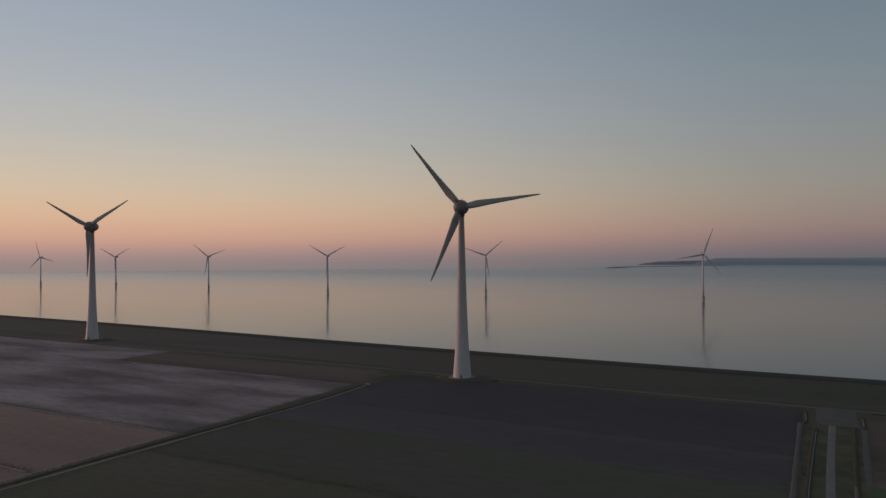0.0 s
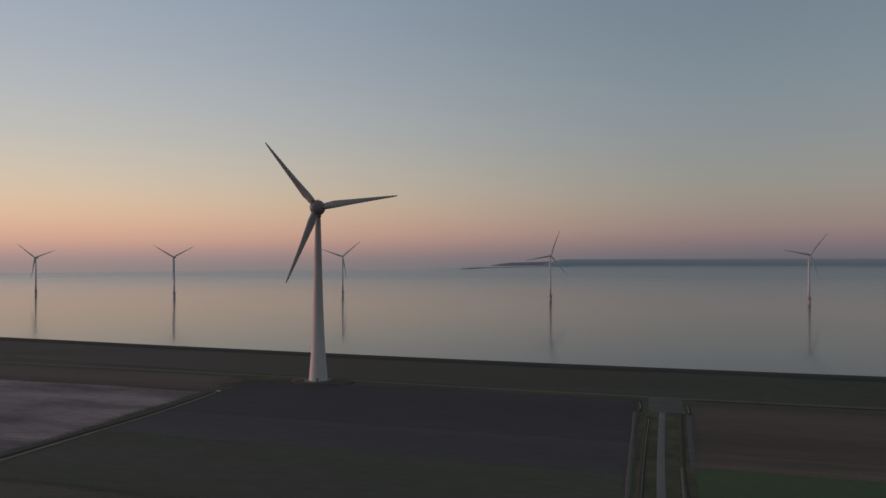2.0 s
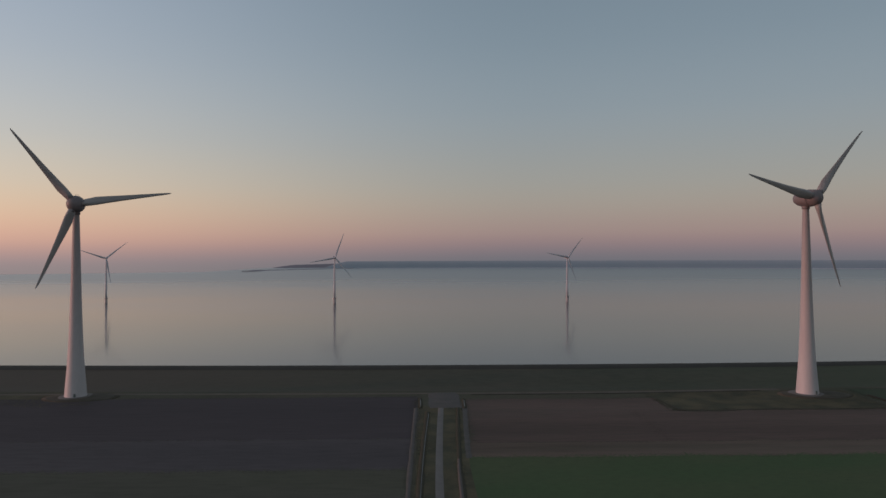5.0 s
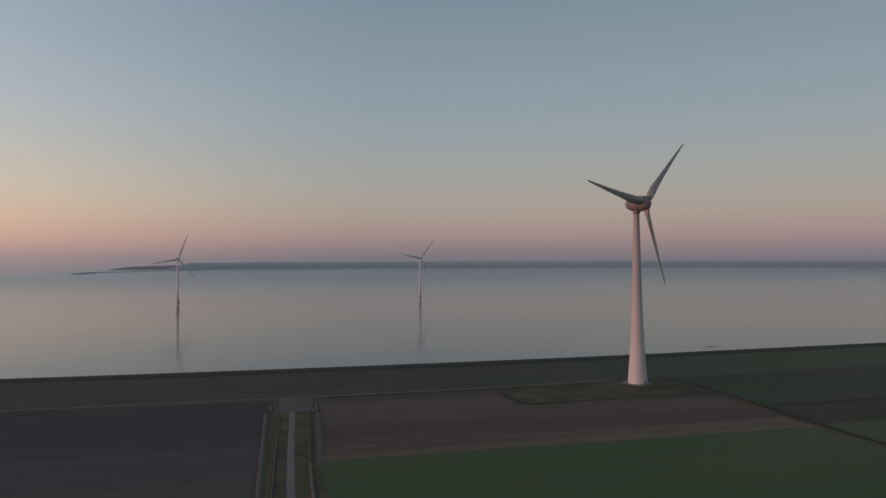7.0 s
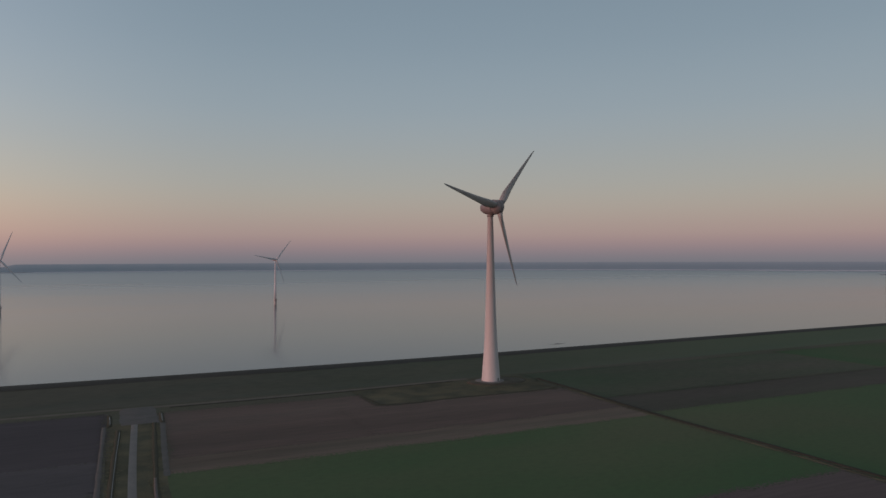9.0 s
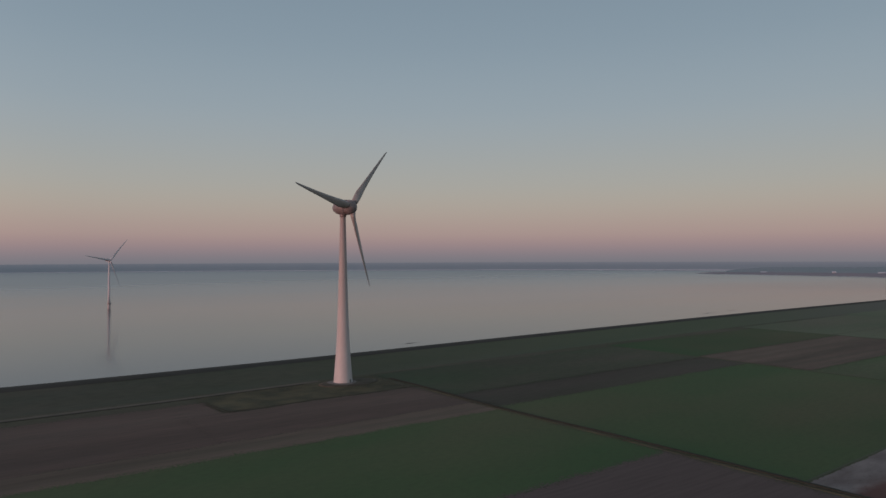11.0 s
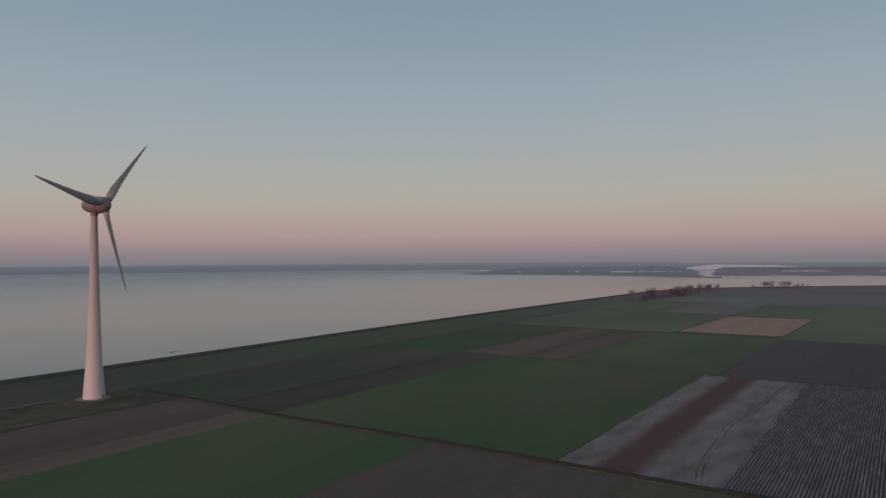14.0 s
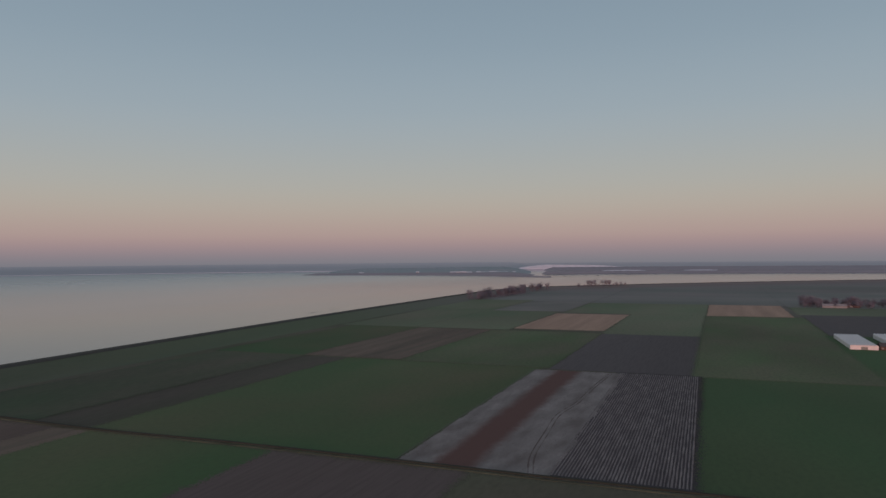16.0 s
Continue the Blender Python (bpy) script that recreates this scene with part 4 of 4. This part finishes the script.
def crest_at(bearing):
    """The point of the dike's crest at that bearing (degrees left of +y)."""
    side = [(p.x * math.cos(radians(bearing)) + p.y * math.sin(radians(bearing)), p) for p in line if p.x > 0]
    for (s0, p), (s1, q) in zip(side, side[1:]):
        if s0 <= 0 < s1 or s1 <= 0 < s0:
            return p.lerp(q, s0 / (s0 - s1))
    return side[-1][1]


# clumps on the shoulder of the dike where it bends
for bearing, kind, s in ((-79.4, 3, 0.7), (-80.15, 1, 0.95), (-80.4, 0, 0.8), (-80.7, 2, 0.70), (-81.25, 0, 0.8), (-81.55, 1, 0.95), (-81.8, 0, 0.78),
                         (-82.35, 3, 0.75), (-82.7, 1, 0.65), (-83.0, 4, 0.8), (-79.9, 4, 0.6), (-82.1, 4, 0.7), (-81.0, 4, 0.6), (-80.25, 4, 0.5), (-80.6, 4, 0.55), (-81.4, 4, 0.5), (-82.55, 4, 0.6), (-82.9, 4, 0.5), (-79.75, 4, 0.5)):
    p = crest_at(bearing) * (1 - 20 / 2300)
    spots.append((p.x, p.y, kind, s * 1.25, 4.2))
for k in range(120):      # farmyard trees
    t = rnd.random()
    spots.append((1470 + rnd.uniform(-14, 80) - 30 * t, -142 - 190 * t, rnd.choice((1, 3, 4)), rnd.uniform(0.7, 1.05), 0))
for k in range(7):
    spots.append((845 + rnd.uniform(0, 20), -196 - 12 * k + rnd.uniform(-4, 4), rnd.choice((1, 3)), rnd.uniform(0.55, 0.8), 0))
used = set()
for x, y, k, s, z in spots:
    m = pose(x, y, z, 0, 0, rnd.uniform(0, 360)) @ Matrix.Diagonal((s, s, s, 1))
    if k not in used:
        used.add(k)
        kinds[k].matrix_basis = m
    else:
        t = copy_thing(kinds[k], Matrix.Identity(4))
        t.matrix_basis = m

bm = bmesh.new()
rnd = random.Random(5)
for k in range(1600):
    t = rnd.random()
    c = V((1560 + 290 * t + rnd.uniform(-20, 20), 552 - 42 * t + rnd.uniform(-26, 10), rnd.uniform(0.2, 4.2)))
    d = V((rnd.gauss(0, 1), rnd.gauss(0, 1), rnd.uniform(0.4, 1.8))).normalized() * rnd.uniform(0.8, 2.2)
    w = d.orthogonal().normalized() * 0.45
    bm.faces.new([bm.verts.new(p) for p in (c - w, c + w, c + d + w * 0.4, c + d - w * 0.4)])
tagged(new("brushwood", from_bm("brushwood", bm, "twigs")), "dark leafless brushwood below the grove", "shrubs", kind="stuff")


# ---- rough grass on the turbine plots and along the ditches ----
def rough_grass(label, material, spots, seed, tall=1.0):
    """Ragged tufts: three crossed tapering fans at each spot."""
    rnd = random.Random(seed)
    verts, faces = [], []
    for x, y in spots:
        h = 0.06 + tall * rnd.uniform(0.03, 0.16)
        for k in range(3):
            a = rnd.uniform(0, math.pi)
            u = V((math.cos(a), math.sin(a), 0)) * rnd.uniform(0.4, 1.0) * tall
            lean = V((-u.y, u.x, 0)) * rnd.choice((-1, 1)) * rnd.uniform(0.7, 1.4)
            c = V((x + rnd.uniform(-0.8, 0.8), y + rnd.uniform(-0.8, 0.8), 0.06))
            b = len(verts)
            verts.extend((c - u, c + u, c + u * 0.7 + lean + V((0, 0, h)), c - u * 0.5 + lean + V((0, 0, h * 0.8))))
            faces.append((b, b + 1, b + 2, b + 3))
    return tagged(new("rough_grass", mesh_of("rough_grass", verts, faces, material)), label, "grass", kind="stuff")


def scatter(seed, count, x0, x1, y0, y1, cut=0.0):
    """Spots in clumps that thin out towards the edges of a plot."""
    rnd = random.Random(seed)
    out = []
    while len(out) < count:
        u, v = rnd.uniform(-1, 1), rnd.uniform(-1, 1)
        x, y = (x0 + x1) / 2 + u * (x1 - x0) / 2, (y0 + y1) / 2 + v * (y1 - y0) / 2
        if noise.noise((x * 0.045, y * 0.09, seed)) > cut + 0.5 * max(u * u, v * v) ** 2 - 0.1:
            out.append((x, y))
    return out


def along(seed, count, points, spread):
    rnd = random.Random(seed)
    pts = smooth_line(points, 16)
    out = []
    for _ in range(count):
        i = rnd.randrange(len(pts) - 1)
        p = pts[i].lerp(pts[i + 1], rnd.random())
        if noise.noise((p.x * 0.05, p.y * 0.05, seed)) > -0.25:
            out.append((p.x + rnd.gauss(0, spread), p.y + rnd.gauss(0, spread)))
    return out


rough_grass("rough olive winter grass round a turbine foot", "tuft", scatter(61, 1500, -335, -205, 448, 500), 61, 0.45)
rough_grass("rough olive winter grass below a turbine", "tuft", scatter(63, 1400, 150, 305, 436, 496), 63, 0.45)
rough_grass("dark ragged grass along a plot ditch", "tuft_dark", along(65, 900, [(153, 462), (155, 440), (160, 428), (185, 427), (210, 430), (250, 429), (290, 431)], 1.6), 65, 0.5)
rough_grass("dark ragged reeds along a plot ditch", "tuft_dark", along(66, 1800, [(298, 60), (299.5, 134), (300, 240), (297, 330), (301, 424), (301, 470)], 1.3), 66, 0.8)
rough_grass("dark ragged reeds along a plot ditch", "tuft_dark", along(67, 1500, [(-298, 60), (-299, 150), (-296, 260), (-291, 360), (-294, 424)], 1.3), 67, 0.8)
rough_grass("dry grass along the concrete road", "tuft", along(68, 900, [(-5.5, 60), (-4.5, 100), (-3, 300), (0, 428)], 1.4) + along(69, 900, [(13, 60), (13, 100), (14.5, 300), (15, 330), (19, 440)], 1.2), 68, 0.7)


# ---- farm ----
def shed(x0, x1, y0, y1, eave, bays, label):
    """A long low building with a row of small gables along its depth."""
    s = empty("greenhouse", pose(0, 0, 0), label, "shed", "farm buildings")
    bm = bmesh.new()
    box(bm, x0, x0 + 0.3, y0, y1, 0, eave); box(bm, x1 - 0.3, x1, y0, y1, 0, eave)
    box(bm, x0 + 0.3, x1 - 0.3, y1 - 0.3, y1, 0, eave); box(bm, x0 + 0.3, x1 - 0.3, y0, y0 + 0.3, 0, eave)
    part("wall", from_bm("wall", bm, "white_wall"), s, "pale sheet-clad walls")
    step = (y1 - y0) / bays
    verts = []
    for x in (x0 - 0.4, x1 + 0.4):
        verts += [(x, 0, 0.0), (x, step / 2, 1.1), (x, step, 0.0), (x, step / 2, 0.0)]
    roof = mesh_of("roof_bay", verts, [(0, 4, 5, 1), (1, 5, 6, 2), (0, 1, 2, 3), (4, 7, 6, 5), (0, 3, 7, 4), (3, 2, 6, 7)], "white_roof")
    for k in range(bays):
        part("roof_bay", roof, s, "", pose(0, y0 + step * k, eave + 0.01))
    bm = bmesh.new(); box(bm, x0 - 0.08, x0 - 0.01, (y0 + y1) / 2 - 3, (y0 + y1) / 2 + 3, 0, eave - 1)
    part("sliding_door", from_bm("sliding_door", bm, "door"), s)
    return s


shed(812, 922, -148, -123, 4.0, 8, "long low white greenhouse with a row of small gables")
shed(860, 930, -190, -164, 4.6, 8, "low white greenhouse behind a brick shed")


def barn(x, y, w, d, eave, ridge, wall, label, turn=0, cover="roof"):
    b = empty("farm_building", pose(x, y, 0, 0, 0, turn), label, "farm building", "farm buildings")
    bm = bmesh.new(); box(bm, -w / 2, w / 2, -d / 2, d / 2, 0, eave)
    part("wall", from_bm("wall", bm, wall), b)
    verts = []
    for yy in (-d / 2 - 0.5, d / 2 + 0.5):
        verts += [(-w / 2 - 0.6, yy, eave - 0.2), (0, yy, ridge), (w / 2 + 0.6, yy, eave - 0.2), (w / 2 + 0.6, yy, eave + 0.1), (0, yy, ridge + 0.35), (-w / 2 - 0.6, yy, eave + 0.1)]
    fs = [(k, (k + 1) % 6, (k + 1) % 6 + 6, k + 6) for k in range(6)] + [(0, 1, 4, 5)[::-1], (1, 2, 3, 4)[::-1], (6, 7, 10, 11), (7, 8, 9, 10)]
    part("roof", mesh_of("roof", verts, fs, cover), b, "dark tiled roof" if cover == "roof" else "pale sheet roof")
    bm = bmesh.new()
    box(bm, -w / 2 - 0.06, -w / 2 - 0.01, -2.2, 2.2, 0, eave * 0.75)
    part("barn_door", from_bm("barn_door", bm, "door"), b)
    for yy in (-d * 0.36, d * 0.36):
        bm = bmesh.new(); box(bm, -w / 2 - 0.06, -w / 2 - 0.01, yy - 0.9, yy + 0.9, 1.0, 2.5)
        part("window", from_bm("window", bm, "door"), b)
    return b


barn(1456, -196, 14, 40, 3.4, 7, "gable", "pale-roofed farm shed among bare trees", 0, "gable")
barn(1480, -226, 16, 28, 3.6, 9, "brick", "red-brick barn among bare trees")
barn(822, -157, 16, 14, 3.6, 6.4, "brick", "red-brick farm shed beside the greenhouse")

# ---- far houses on the spit ----
for bearing, el, w in ((-61.7, -1.10, 30), (-66.3, -1.06, 18), (-69.2, -1.10, 34), (-69.9, -1.08, 60), (-70.5, -1.12, 40), (-71.3, -1.10, 26), (-71.8, -1.13, 56),
                       (-72.5, -1.09, 44), (-72.9, -1.12, 30), (-73.4, -1.11, 40), (-74.2, -1.13, 20)):
    r = shore_radius(-1.20) + 70
    barn(r * math.sin(radians(-bearing)), r * math.cos(radians(bearing)), 14, w, 5, 9, "far_wall", "long pale far greenhouse on the misty spit", bearing + 90, "far_wall").location.z = EYE + r * math.tan(radians(el)) - 2


# ---- culvert heads at the field corners ----
def culvert(x, y, turn, length):
    c = empty("culvert_head", pose(x, y, 0, 0, 0, turn), "pale concrete culvert head at a field corner", "culvert", "culvert heads")
    bm = bmesh.new(); box(bm, -length / 2, length / 2, -0.25, 0.25, -0.2, 1.0, 0.08)
    part("head_wall", from_bm("head_wall", bm, "white_wall"), c)
    part("pipe", mesh_of("pipe", *lathe([(0.5, -0.9), (0.5, 0.9)], 16, "y", caps=False), "margin"), c, "round concrete pipe", pose(0, 0, 0.4))
    return c


culvert(-290, 426.5, 5, 3.4)
culvert(-531, 417, 12, 3.0)
